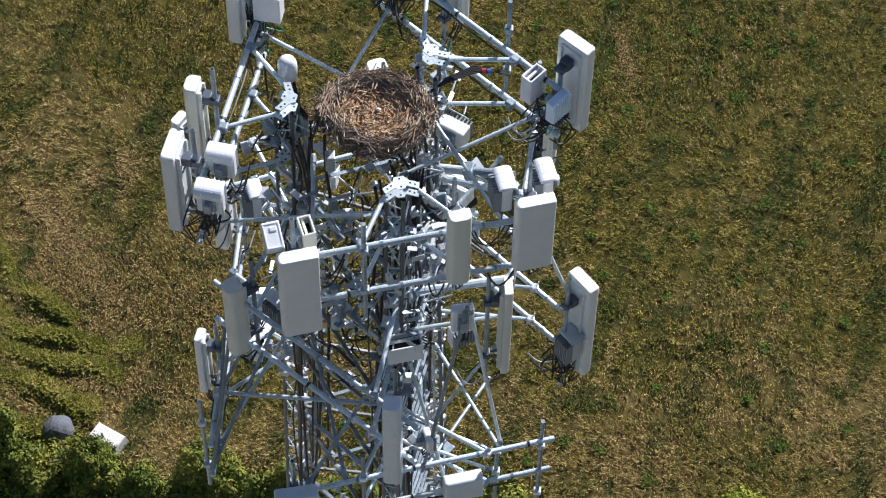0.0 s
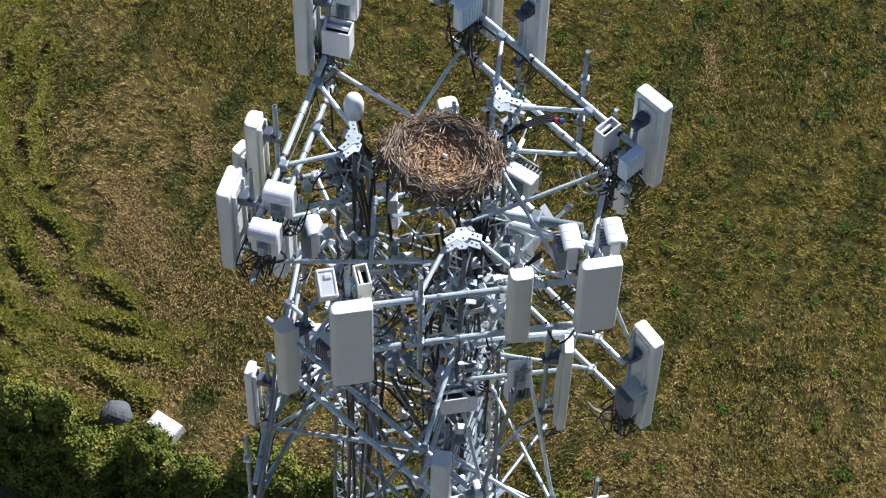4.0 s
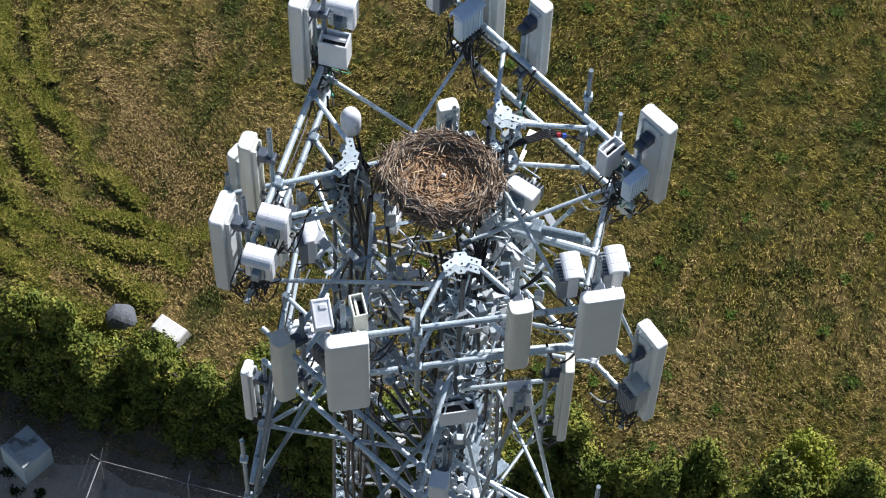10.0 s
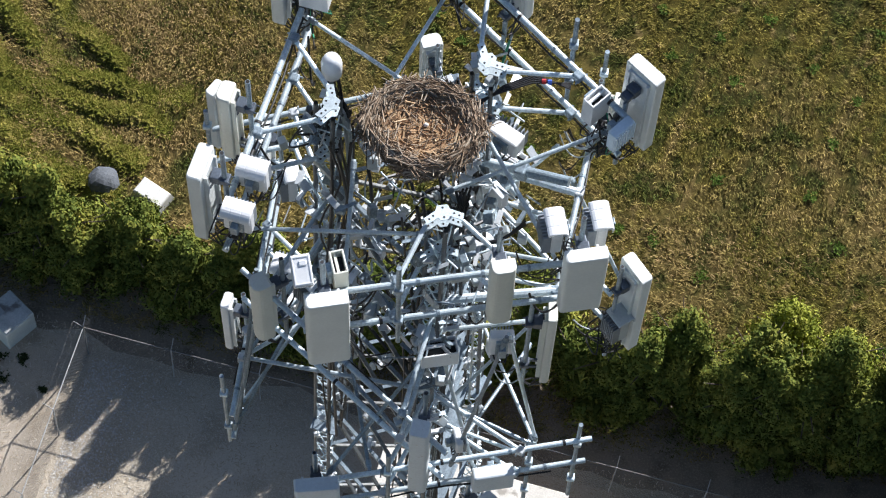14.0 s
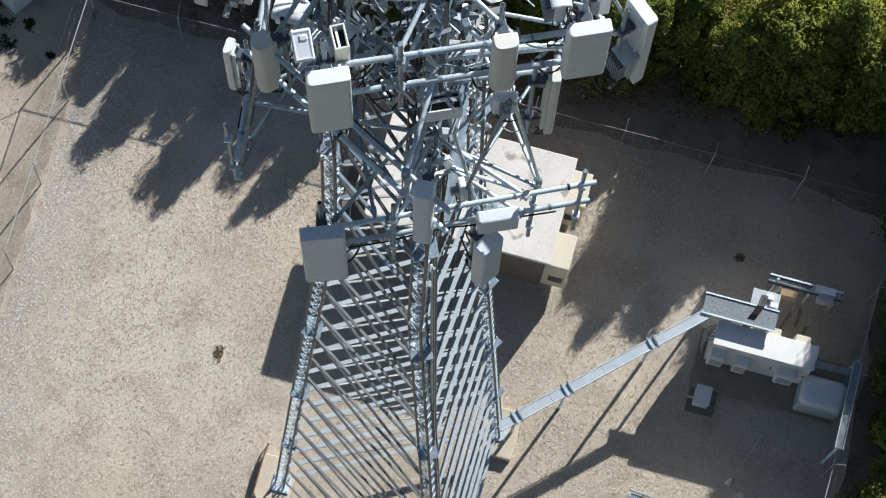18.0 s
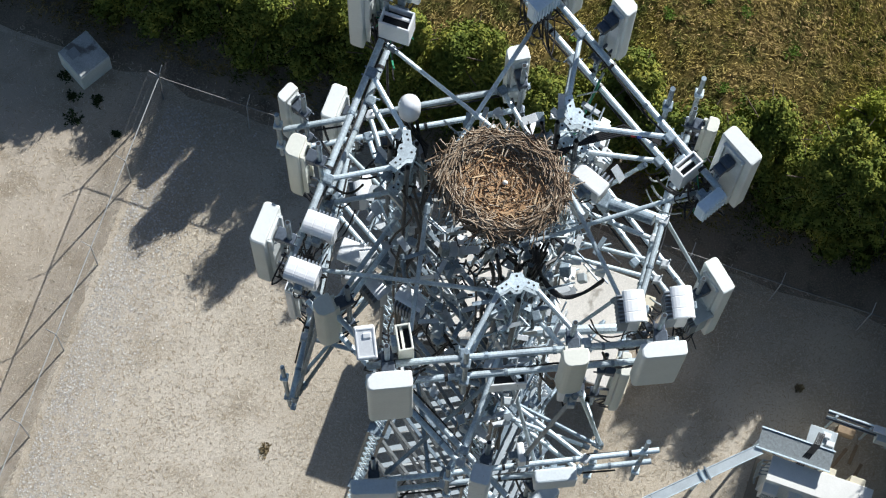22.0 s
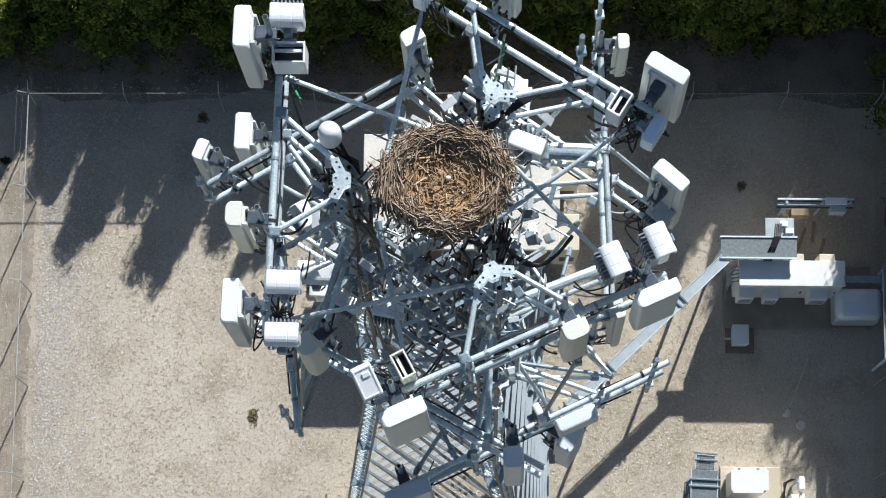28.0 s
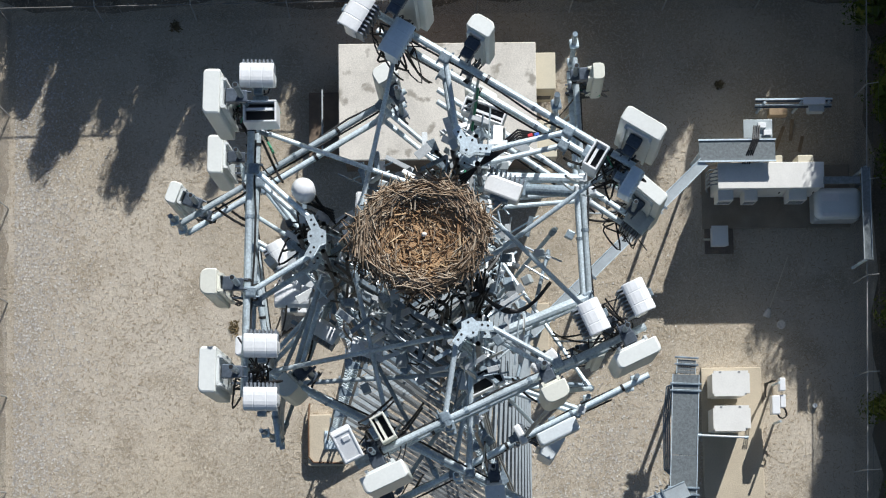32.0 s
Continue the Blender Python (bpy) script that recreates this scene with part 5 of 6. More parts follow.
def tree(x, y, h, r, seed, leaf=LEAF, label="dense dark green tree in the hedge row", n=8000):
    rg = np.random.default_rng(seed)
    rr_ = random.Random(seed)
    ob = thing("tree", Matrix.Translation((x, y, -0.06)), label, "tree", "hedge trees")
    bm = bmesh.new()
    tube(bm, (0, 0, 0), (0.05, 0, h * 0.8), 0.11, 8, 0.03)
    for k in range(7):
        a, z = rr_.random() * 6.28, h * (0.15 + 0.09 * k)
        tube(bm, (0, 0, z), (math.cos(a) * r * 0.7, math.sin(a) * r * 0.7, z + 0.4), 0.035, 5, 0.012)
    part("trunk", bm, BARK, ob)
    nl = 54
    n = int(n * 1.9)
    la = rg.random(nl) * 2 * np.pi
    lz = rg.uniform(0.10, 0.92, nl)
    lr = rg.uniform(0.12, 0.30, nl) * (1 - 0.4 * lz)
    taper = r * rg.uniform(0.3, 0.95, nl) * (1 - 0.85 * lz)
    lc = np.stack([np.cos(la) * taper, np.sin(la) * taper, lz * h * 1.05], 1)
    which = rg.integers(0, nl, n)
    v = rg.normal(size=(n, 3))
    v /= np.linalg.norm(v, axis=1)[:, None]
    depth = np.where(rg.random(n) < 0.25, rg.uniform(0.3, 0.8, n), rg.uniform(0.7, 1.3, n))
    p = lc[which] + v * (lr[which] * depth)[:, None] * np.array([r * 1.15, r * 1.15, h * 0.5])
    p[:, 2] = np.clip(p[:, 2], 0.08, h * 1.03)
    size = rg.uniform(0.035, 0.085, n)
    size[: n // 8] = 0.24
    ax = rg.normal(size=(n, 3))
    ax -= v * (0.75 * (ax * v).sum(1))[:, None]
    ax /= np.linalg.norm(ax, axis=1)[:, None]
    ay = np.cross(ax, v + rg.normal(size=(n, 3)) * 0.4)
    ay /= np.linalg.norm(ay, axis=1)[:, None]
    p[: n // 8] = p[: n // 8] * np.array([0.78, 0.78, 0.86])
    leafs = np.stack([p - ax * size[:, None], p + ax * (size * 0.7)[:, None] + ay * (size * 0.55)[:, None], p + ax * (size * 0.7)[:, None] - ay * (size * 0.55)[:, None]], 1)
    me = bpy.data.meshes.new("crown")
    me.vertices.add(3 * n)
    me.vertices.foreach_set("co", leafs.reshape(-1))
    me.loops.add(3 * n)
    me.loops.foreach_set("vertex_index", np.arange(3 * n, dtype=np.int32))
    me.polygons.add(n)
    me.polygons.foreach_set("loop_start", np.arange(0, 3 * n, 3, dtype=np.int32))
    me.update(calc_edges=True)
    me.materials.append(leaf)
    cr = new("crown", me)
    cr.parent = ob
    return ob


for k in range(17):
    u = -19 + 2.0 * k + 0.4 * math.sin(k * 7)
    p = C(u, 14.3 + (0.6 if u > 0 else 0) + 0.4 * math.sin(k * 3.3))
    tree(p.x, p.y, 3.3 if -13 < u < -7.4 else (4.9 if k < 4 else 4.2) + 0.5 * math.sin(k * 2.1), 1.75, k)
for k in range(22):
    u = -18.0 + 1.45 * k
    p = C(u, 13.9 + (0.6 if u > 0 else 0) + 0.3 * math.sin(k * 4.1))
    tree(p.x, p.y, 3.0 + 0.4 * math.sin(k * 2.9), 1.3, 200 + k, n=5000, label="dense leafy shrub filling the hedge row")
for k, (u, h) in enumerate(((-13.4, 4.9), (-7.7, 4.5), (-4.8, 5.0), (-2.4, 5.1), (4.4, 4.6), (8.0, 5.4), (10.6, 4.9), (-6.4, 3.8), (-3.6, 4.4), (9.0, 5.0), (7.1, 4.6))):
    p = C(u, 14.3)
    tree(p.x, p.y, h, 1.25 if k < 7 else 1.6, 300 + k, n=6000, label="tall pointed evergreen standing out of the hedge")
for k in range(12):
    p = C(13.95 + 0.3 * math.sin(k * 5), 13.0 - 2.1 * k)
    tree(p.x, p.y, 5.3 + 0.6 * math.sin(k * 1.7), 1.8, 40 + k)
# taller row out of view, added to block sky light from the east yard
for k in range(11):
    p = C(16.4 + 0.5 * math.sin(k * 3), 14.6 - 2.2 * k)
    tree(p.x, p.y, 8.6 + 0.6 * math.sin(k * 2.3), 2.1, 60 + k, n=7000)
# corner trees, mostly out of view, added to fill lit gaps in the shade
for k, (u, v, h) in enumerate(((13.2, 14.6, 6.0), (11.4, 15.2, 5.7), (9.4, 15.2, 5.6), (7.4, 15.0, 5.5), (14.9, 13.2, 6.2), (14.6, 12.3, 6.0), (13.5, 12.6, 6.6), (13.8, 9.6, 4.7), (14.2, 10.9, 5.8))):
    p = C(u, v)
    tree(p.x, p.y, h, 1.7, 90 + k)
for k, (u, v, h) in enumerate(((8.2, 16.9, 3.3), (9.9, 16.6, 3.0), (11.6, 16.2, 2.6))):
    p = C(u, v)
    tree(p.x, p.y, h, 1.5, 77 + k, LEAF_LIGHT, "bright yellow-green bushy shrub behind the hedge")

# ---- grass tufts and leaf litter ----


def tufts(name, spots, size, spread, material, label, category, seed, rise=None, tall=(0.08, 0.34)):
    """Small clumps of blades, one clump to a spot."""
    rg = np.random.default_rng(seed)
    n = len(spots)
    nb = 6
    base = np.repeat(np.asarray(spots, float), nb, axis=0)
    s = np.repeat(rg.uniform(*size, n), nb)
    a = rg.random(n * nb) * 2 * np.pi
    lean = rg.uniform(0.3, 1.0, n * nb) * spread
    out = np.stack([np.cos(a), np.sin(a)], 1)
    side = np.stack([-np.sin(a), np.cos(a)], 1)
    w = s * rg.uniform(0.07, 0.15, n * nb)
    mid = base + out * (lean * s * 0.5)[:, None]
    tip = base + out * (lean * s)[:, None]
    lift = np.zeros(n) if rise is None else np.asarray(rise)
    z = np.repeat(lift - 0.06, nb)
    hgt = s * rg.uniform(*tall, n * nb)
    vs = np.zeros((n * (1 + 3 * nb), 3))
    fs = []
    cen = np.arange(n) * (1 + 3 * nb)
    vs[cen, :2] = np.asarray(spots, float)
    vs[cen, 2] = lift - 0.06
    for b in range(nb):
        i = np.arange(n) * nb + b
        j = cen + 1 + 3 * b
        vs[j] = np.concatenate([mid[i] - side[i] * w[i][:, None], (z[i] + hgt[i] * 0.75)[:, None]], 1)
        vs[j + 1] = np.concatenate([tip[i], (z[i] + hgt[i])[:, None]], 1)
        vs[j + 2] = np.concatenate([mid[i] + side[i] * w[i][:, None], (z[i] + hgt[i] * 0.75)[:, None]], 1)
        fs.append(np.stack([cen, j, j + 1, j + 2], 1))
    me = bpy.data.meshes.new(name)
    me.from_pydata(vs.tolist(), [], np.concatenate(fs).tolist())
    me.materials.append(material)
    return tagged(new(name, me), label, category, kind="stuff")


def keep_field(p):
    q = np.stack([p[:, 0] * 0.989 - p[:, 1] * 0.148, p[:, 0] * 0.148 + p[:, 1] * 0.989], 1)
    return p[(q[:, 1] > 12.4) | (q[:, 0] > 13.4)]


rg = np.random.default_rng(3)


def blades(name, spots, length, width, height, material, label, seed, swirl=0.0):
    """Single mown blades, each a bent sliver leaning its own way."""
    rg = np.random.default_rng(seed)
    n = len(spots)
    lie = 0.9 * np.sin(spots[:, 0] * 0.35 + 1.3) + 0.7 * np.sin(spots[:, 1] * 0.5)
    a = np.where(rg.random(n) < swirl, lie + rg.normal(0, 0.5, n) + np.pi * rg.integers(0, 2, n), rg.random(n) * 2 * np.pi)
    ln, wd, ht = rg.uniform(*length, n), rg.uniform(*width, n), rg.uniform(*height, n)
    out = np.stack([np.cos(a), np.sin(a)], 1)
    side = np.stack([-np.sin(a), np.cos(a)], 1) * (wd / 2)[:, None]
    vs = np.zeros((n, 4, 3))
    vs[:, 0, :2] = spots
    vs[:, 1, :2] = spots + out * (ln * 0.45)[:, None] - side
    vs[:, 2, :2] = spots + out * ln[:, None]
    vs[:, 3, :2] = spots + out * (ln * 0.45)[:, None] + side
    vs[:, 0, 2] = -0.065
    vs[:, 1, 2] = vs[:, 3, 2] = -0.06 + ht * 0.8
    vs[:, 2, 2] = -0.06 + ht
    me = bpy.data.meshes.new(name)
    me.vertices.add(4 * n)
    me.vertices.foreach_set("co", vs.reshape(-1))
    me.loops.add(4 * n)
    me.loops.foreach_set("vertex_index", np.arange(4 * n, dtype=np.int32))
    me.polygons.add(n)
    me.polygons.foreach_set("loop_start", np.arange(0, 4 * n, 4, dtype=np.int32))
    me.update(calc_edges=True)
    me.materials.append(material)
    return tagged(new(name, me), label, "grass", kind="stuff")


FIELD_LO, FIELD_HI = (-17, 12), (20, 42)
clump = keep_field(rg.uniform(FIELD_LO, FIELD_HI, (95000, 2)))
thick = np.array([noise.noise(Vector((x * 1.1, y * 1.6, 0))) + 0.6 * noise.noise(Vector((x * 3.5, y * 4.5, 4))) for x, y in clump])
clump = clump[rg.random(len(clump)) < np.clip(0.5 + 0.75 * thick, 0.28, 1.0)]
field = np.repeat(clump, 9, axis=0) + rg.normal(0, 0.07, (len(clump) * 9, 2))
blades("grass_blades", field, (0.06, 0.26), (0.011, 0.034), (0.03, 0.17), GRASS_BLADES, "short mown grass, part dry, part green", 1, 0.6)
# raked ridges of longer grass that curve round the far corner
RC = np.array([-7.2, 31.0])
ring, rise = [], []
for rad, width, a0, a1, m in ((7.7, 0.22, 170, 215, 2200), (8.7, 0.28, 150, 252, 7500), (9.8, 0.32, 150, 266, 10000), (10.9, 0.34, 160, 264, 9500), (12.0, 0.4, 170, 262, 9000), (13.2, 0.4, 176, 260, 7000)):
    a = np.radians(rg.uniform(a0, a1, m))
    w = rg.normal(0, width * 0.6, m)
    r = rad + w + 0.3 * np.sin(a * 7 + rad) + 0.12 * np.sin(a * 23 + rad * 3)
    r += rg.normal(0, 0.05, m)
    ring.append(np.stack([RC[0] + r * np.cos(a), RC[1] + r * np.sin(a)], 1))
    rise.append(0.3 * np.exp(-(w / width) ** 2) * (0.65 + 0.35 * np.sin(a * 15 + rad * 5)) * rg.uniform(0.6, 1.0, m))
ring, rise = np.concatenate(ring), np.concatenate(rise)
sel = ring[:, 0] * 0.148 + ring[:, 1] * 0.989 > 15.8
tufts("grass_ridges", ring[sel], (0.09, 0.24), 0.9, leaf_mat("ridge_grass", [(0.0, (0.085, 0.10, 0.014)), (0.45, (0.19, 0.19, 0.030)), (0.75, (0.30, 0.265, 0.06)), (1.0, (0.44, 0.33, 0.12))], 1.4, 0.5, 0.9), "curving ridges of longer green grass", "grass", 2, rise[sel])
dry = []
for x, y, sx, sy, m in ((-10.9, 25.5, 0.3, 0.9, 1500), (-9.9, 24.4, 0.4, 0.5, 1200), (-9.0, 28.6, 0.25, 0.5, 700), (-9.0, 23.6, 1.3, 1.3, 2600), (7.5, 34.3, 0.2, 0.9, 900), (-6.5, 23.5, 1.5, 1.2, 2200), (8, 18.5, 2.5, 0.6, 1800), (-5.5, 33, 0.8, 0.5, 600), (-9.5, 20.2, 2.4, 0.25, 1800), (-12, 22, 1.5, 0.2, 1200)):
    dry.append(rg.normal((x, y), (sx, sy), (m, 2)))
for (x0, y0), (x1, y1), wide, m in (((-12.1, 27.1), (-10.0, 24.8), 0.2, 2600), ((-10.6, 25.6), (-9.9, 24.6), 0.28, 1200), ((-9.0, 29.0), (-9.1, 28.2), 0.16, 700), ((-10.2, 28.5), (-10.1, 27.6), 0.14, 500), ((-9.6, 24.2), (-8.8, 23.0), 0.3, 900), ((7.2, 35.6), (7.7, 33.4), 0.14, 900), ((-14.2, 26.0), (-12.6, 22.6), 0.14, 900)):
    s_ = rg.random(m)[:, None]
    dry.append(np.array((x0, y0)) * (1 - s_) + np.array((x1, y1)) * s_ + rg.normal(0, wide, (m, 2)))
blades("dry_grass_patches", keep_field(np.concatenate(dry)), (0.07, 0.22), (0.014, 0.036), (0.08, 0.16), island_mat("straw_grass", [(0.0, (0.16, 0.115, 0.04)), (0.5, (0.29, 0.205, 0.08)), (1.0, (0.42, 0.30, 0.14))], 0.95), "bare straw-coloured patches of dead grass", 4, 0.5)
green = [rg.normal(c, 0.09, (34, 2)) for c in keep_field(rg.uniform((-2, 14), (20, 44), (110, 2)))]
green += [rg.normal((6.0, 33.5), (1.6, 2.2), (500, 2)), rg.normal((11.0, 37.0), (2.0, 3.0), (300, 2))]
green = keep_field(np.concatenate(green))
tufts("weed_clumps", green, (0.08, 0.2), 0.8, WEED, "scattered dark green weed clumps in the field", "weeds", 5, rg.uniform(0.05, 0.13, len(green)))
# dry leaves and chips on the gravel
n = 56000
cx = np.stack([rg.uniform(-16, 12.0, n), rg.uniform(-8, 12.0, n)], 1)
drift = rg.uniform((-16, -8), (12, 12), (700, 2))
cx[: n // 4] = drift[rg.integers(0, 700, n // 4)] + rg.normal(0, 0.3, (n // 4, 2))
cx[:, 0] = np.minimum(cx[:, 0], 12.2)
ang = rg.random(n) * 6.28
ln, wd = rg.uniform(0.014, 0.065, n), rg.uniform(0.005, 0.012, n)
dx, dy = np.stack([np.cos(ang), np.sin(ang)], 1) * ln[:, None], np.stack([-np.sin(ang), np.cos(ang)], 1) * wd[:, None]
tilt = rg.uniform(-0.010, 0.010, (n, 2))
pts = np.zeros((n, 4, 3))
for k, q in enumerate((-dx - dy, dx - dy, dx + dy, -dx + dy)):
    pts[:, k, :2] = cx + q
    pts[:, k, 2] = 0.013 + (tilt[:, 0] if k in (0, 3) else -tilt[:, 0])
me = bpy.data.meshes.new("leaf_litter")
me.from_pydata(pts.reshape(-1, 3).tolist(), [], np.arange(4 * n).reshape(-1, 4).tolist())
me.materials.append(CHIP)
litter = tagged(new("leaf_litter", me), "dry leaves and chips strewn over the gravel", "leaf litter", kind="stuff")
litter.matrix_world = COMP

# ---- yard equipment ----


def local(u, v, z=0.0, yaw=0.0):
    return COMP @ pose(u, v, z, 0, 0, yaw)


def slab(name, u0, u1, v0, v1, z0, z1, material, label, category, bevel=0.02, group=""):
    ob = thing(name, local((u0 + u1) / 2, (v0 + v1) / 2, z0), label, category, group)
    bm = bmesh.new()
    box(bm, (0, 0, (z1 - z0) / 2), (u1 - u0, v1 - v0, z1 - z0), bevel)
    part("body", bm, material, ob)
    return ob


# leg foundations
for i in range(3):
    q = COMP.inverted() @ Vector((LEG_BASE[i].x, LEG_BASE[i].y, 0))
    du = -0.2 if i == 1 else 0.05
    f = thing("foundation", local(q.x + du, q.y, 0), "square tan concrete tower footing", "footing", "tower footings")
    bm = bmesh.new()
    box(bm, (0, 0, 0.12), (1.0, 1.4, 0.26), 0.03)
    part("block", bm, FOUNDATION, f)
    bm = bmesh.new()
    box(bm, (-du, 0, 0.27), (0.5, 0.5, 0.05), 0.005)
    for sx in (-0.19, 0.19):
        for sy in (-0.19, 0.19):
            tube(bm, (-du + sx, sy, 0.26), (-du + sx, sy, 0.38), 0.02, 6)
    part("base_plate", bm, STEEL, f)
cond = thing("conduit", local(-3.0, -0.2, 0), "bent rusty conduit rail beside a tower footing", "conduit")
bm = bmesh.new()
strand(bm, [(0, 0.75, 0.0), (0, 0.72, 0.22), (-0.02, 0.3, 0.3), (-0.02, -0.7, 0.3), (0.1, -0.85, 0.28), (0.9, -0.88, 0.25)], 0.025, 7)
part("pipe", bm, mat("rusty_pipe", (0.16, 0.09, 0.05), 0.7, 0.2, 0.3), cond)

# shelter side: landing and small box
slab("landing", -2.95, -2.1, 7.35, 9.15, 0.0, 0.35, SHED_WALL, "dark steel-grated landing beside the shelter", "landing")
lnd = thing("handrail", local(-2.55, 9.05, 0), "grey handrail along the shelter landing", "handrail")
for dv in (0.0, -0.85, -1.65):
    bm = bmesh.new()
    tube(bm, (0, dv, 0.3), (0, dv, 1.2), 0.022, 8)
    part("post", bm, GREY_METAL, lnd)
bm = bmesh.new()
tube(bm, (0, 0.02, 1.2), (0, -1.67, 1.2), 0.025, 8)
part("rail", bm, GREY_METAL, lnd)

# long cabinet row
# low slab in the tone of shaded gravel, painting the cabinets' shade
slab("cabinet_shade_slab", 7.9, 12.0, 5.25, 7.0, 0.0, 0.10, SLAB, "brown slab standing in for the shade below the cabinets", "slab")
cab = thing("equipment_cabinet", local(9.53, 6.42, 0.12), "long white equipment cabinet row with hung air units", "cabinet")
bm = bmesh.new()
box(bm, (0, 0, 1.0), (2.8, 0.62, 1.95), 0.015)
part("body", bm, WHITE_METAL, cab)
bm = bmesh.new()
box(bm, (0, 0.0, 2.0), (2.86, 0.70, 0.06), 0.01)
part("roof", bm, WHITE_METAL, cab)
for du, w, z in ((-1.18, 0.42, 1.15), (-0.48, 0.36, 1.05), (0.78, 0.5, 1.1)):
    bm = bmesh.new()
    box(bm, (du, -0.46, z), (w, 0.30, 0.9), 0.015)
    a = part("air_unit", bm, WHITE_METAL, cab, "white air unit hung on a cabinet door")
    for k in range(5):
        bm = bmesh.new()
        box(bm, (du, -0.613, z - 0.25 + 0.1 * k), (w * 0.8, 0.012, 0.03))
        part("louvre", bm, BACKING, a)
for du in (-0.93, 0.0, 0.93):
    bm = bmesh.new()
    box(bm, (du, -0.318, 1.0), (0.9, 0.02, 1.8), 0.004)
    dr = part("door", bm, WHITE_METAL, cab)
    bm = bmesh.new()
    box(bm, (du + 0.36, -0.338, 1.0), (0.03, 0.03, 0.2), 0.006)
    part("handle", bm, BLACK, dr)
for du, w in ((0.15, 0.35), (0.95, 0.42)):
    bm = bmesh.new()
    box(bm, (du, 0.42, 1.5), (w, 0.24, 1.0), 0.015)
    part("rear_box", bm, TAN_METAL, cab, "tan box on the cabinet back")
bm = bmesh.new()
for k in range(5):
    strand(bm, [(-1.42, -0.2 + 0.1 * k, 1.9), (-1.6, -0.2 + 0.1 * k, 1.7), (-1.62, -0.18 + 0.1 * k, 0.9), (-1.5, -0.15 + 0.1 * k, 0.1)], 0.03, 6)
part("conduits", bm, STEEL_DARK, cab)
# grated shield over the cabinets
sh = thing("ice_shield", local(8.6, 7.06, 0), "flat galvanised mesh ice shield on posts", "ice shield")
bm = bmesh.new()
box(bm, (0, 0, 2.42), (2.05, 0.55, 0.025), 0.004)
part("deck", bm, GRATING, sh)
for sv in (-0.29, 0.29):
    bm = bmesh.new()
    box(bm, (0, sv, 2.43), (2.08, 0.04, 0.07))
    part("edge_angle", bm, STEEL, sh)
for su in (-0.95, 0.95):
    bm = bmesh.new()
    tube(bm, (su, 0, 0), (su, 0, 2.4), 0.045, 8)
    part("post", bm, STEEL, sh)
for k in range(4):
    bm = bmesh.new()
    strand(bm, [(0.15 + 0.06 * k, -0.35, 2.30), (0.3 + 0.05 * k, 0.0, 2.50), (0.42 + 0.05 * k, 0.28, 2.52), (0.5 + 0.05 * k, 0.7, 2.2)], 0.022, 6)
    part("cable", bm, BLACK, sh)
pnl = thing("panel_board", local(9.24, 7.72, 0), "small galvanised board with grey boxes on a post", "panel board")
bm = bmesh.new()
box(bm, (0, 0, 1.95), (0.78, 0.5, 0.03), 0.005)
part("board", bm, GALV, pnl)
for du, dv in ((0.1, 0.08), (0.25, -0.12)):
    bm = bmesh.new()
    box(bm, (du, dv, 2.02), (0.22, 0.14, 0.1), 0.01)
    part("box", bm, RADIO, pnl)
bm = bmesh.new()
tube(bm, (0, 0, 0), (0, 0, 1.95), 0.04, 8)
part("post", bm, STEEL, pnl)
# standby generator with a rounded hood
gen = thing("generator", local(11.48, 5.75, 0.12), "grey standby generator with a rounded hood", "generator")
bm = bmesh.new()
box(bm, (0, 0, 0.42), (1.24, 0.84, 0.84), 0.08, segs=3)
part("base", bm, GREY_METAL, gen)
bm = bmesh.new()
box(bm, (0, 0.02, 0.95), (1.28, 0.86, 0.46), 0.2, segs=5)
part("hood", bm, mat("pale_grey_hood", (0.74, 0.79, 0.81), 0.3, 0.1, 0.06, 3, 30, 0.02), gen, "glossy pale grey rounded hood", smooth=True)
# two thin white plates imitate the sun's highlights on the hood
for dv, w in ((0.16, 0.2), (-0.3, 0.1)):
    bm = bmesh.new()
    box(bm, (-0.22, dv, 1.182), (0.46, w, 0.012), 0.004, pose(0, 0, 0, 8 if dv < 0 else -3))
    part("highlight_plate", bm, RADIO, gen, "white plate standing in for a highlight on the hood")
br = thing("ice_bridge", local(12.03, 5.32, 0), "short galvanised ice bridge beside the fence", "ice bridge", "ice bridges")
bm = bmesh.new()
box(bm, (0, 0, 2.4), (0.21, 2.5, 0.04), 0.01)
part("deck", bm, GRATING, br)
for q in (-0.11, 0.11):
    bm = bmesh.new()
    box(bm, (q, 0, 2.42), (0.02, 2.5, 0.07))
    part("side_rail", bm, GALV, br)
bm = bmesh.new()
box(bm, (-0.62, 0.92, 2.3), (1.0, 0.2, 0.04), 0.01)
part("cross_deck", bm, GRATING, br)
for dv in (-1.2, 1.25):
    bm = bmesh.new()
    tube(bm, (0, dv, 0), (0, dv, 2.4), 0.045, 8)
    part("post", bm, STEEL, br)
# small box on its mat
slab("ground_mat", 7.95, 8.75, 4.55, 5.45, 0.0, 0.04, SOIL, "square brown mat under the utility box", "mat")
ub = thing("utility_box", local(8.32, 5.0, 0.04), "small white utility box on a brown mat", "utility box")
bm = bmesh.new()
box(bm, (0, 0, 0.22), (0.42, 0.52, 0.44), 0.02)
part("body", bm, WHITE_METAL, ub)
bm = bmesh.new()
box(bm, (0, 0, 0.46), (0.46, 0.56, 0.05), 0.012)
part("lid", bm, WHITE_METAL, ub)
bm = bmesh.new()
tube(bm, (-0.4, -0.05, 0.06), (-0.2, -0.05, 0.06), 0.03, 8)
part("pipe_stub", bm, TAN_METAL, ub)
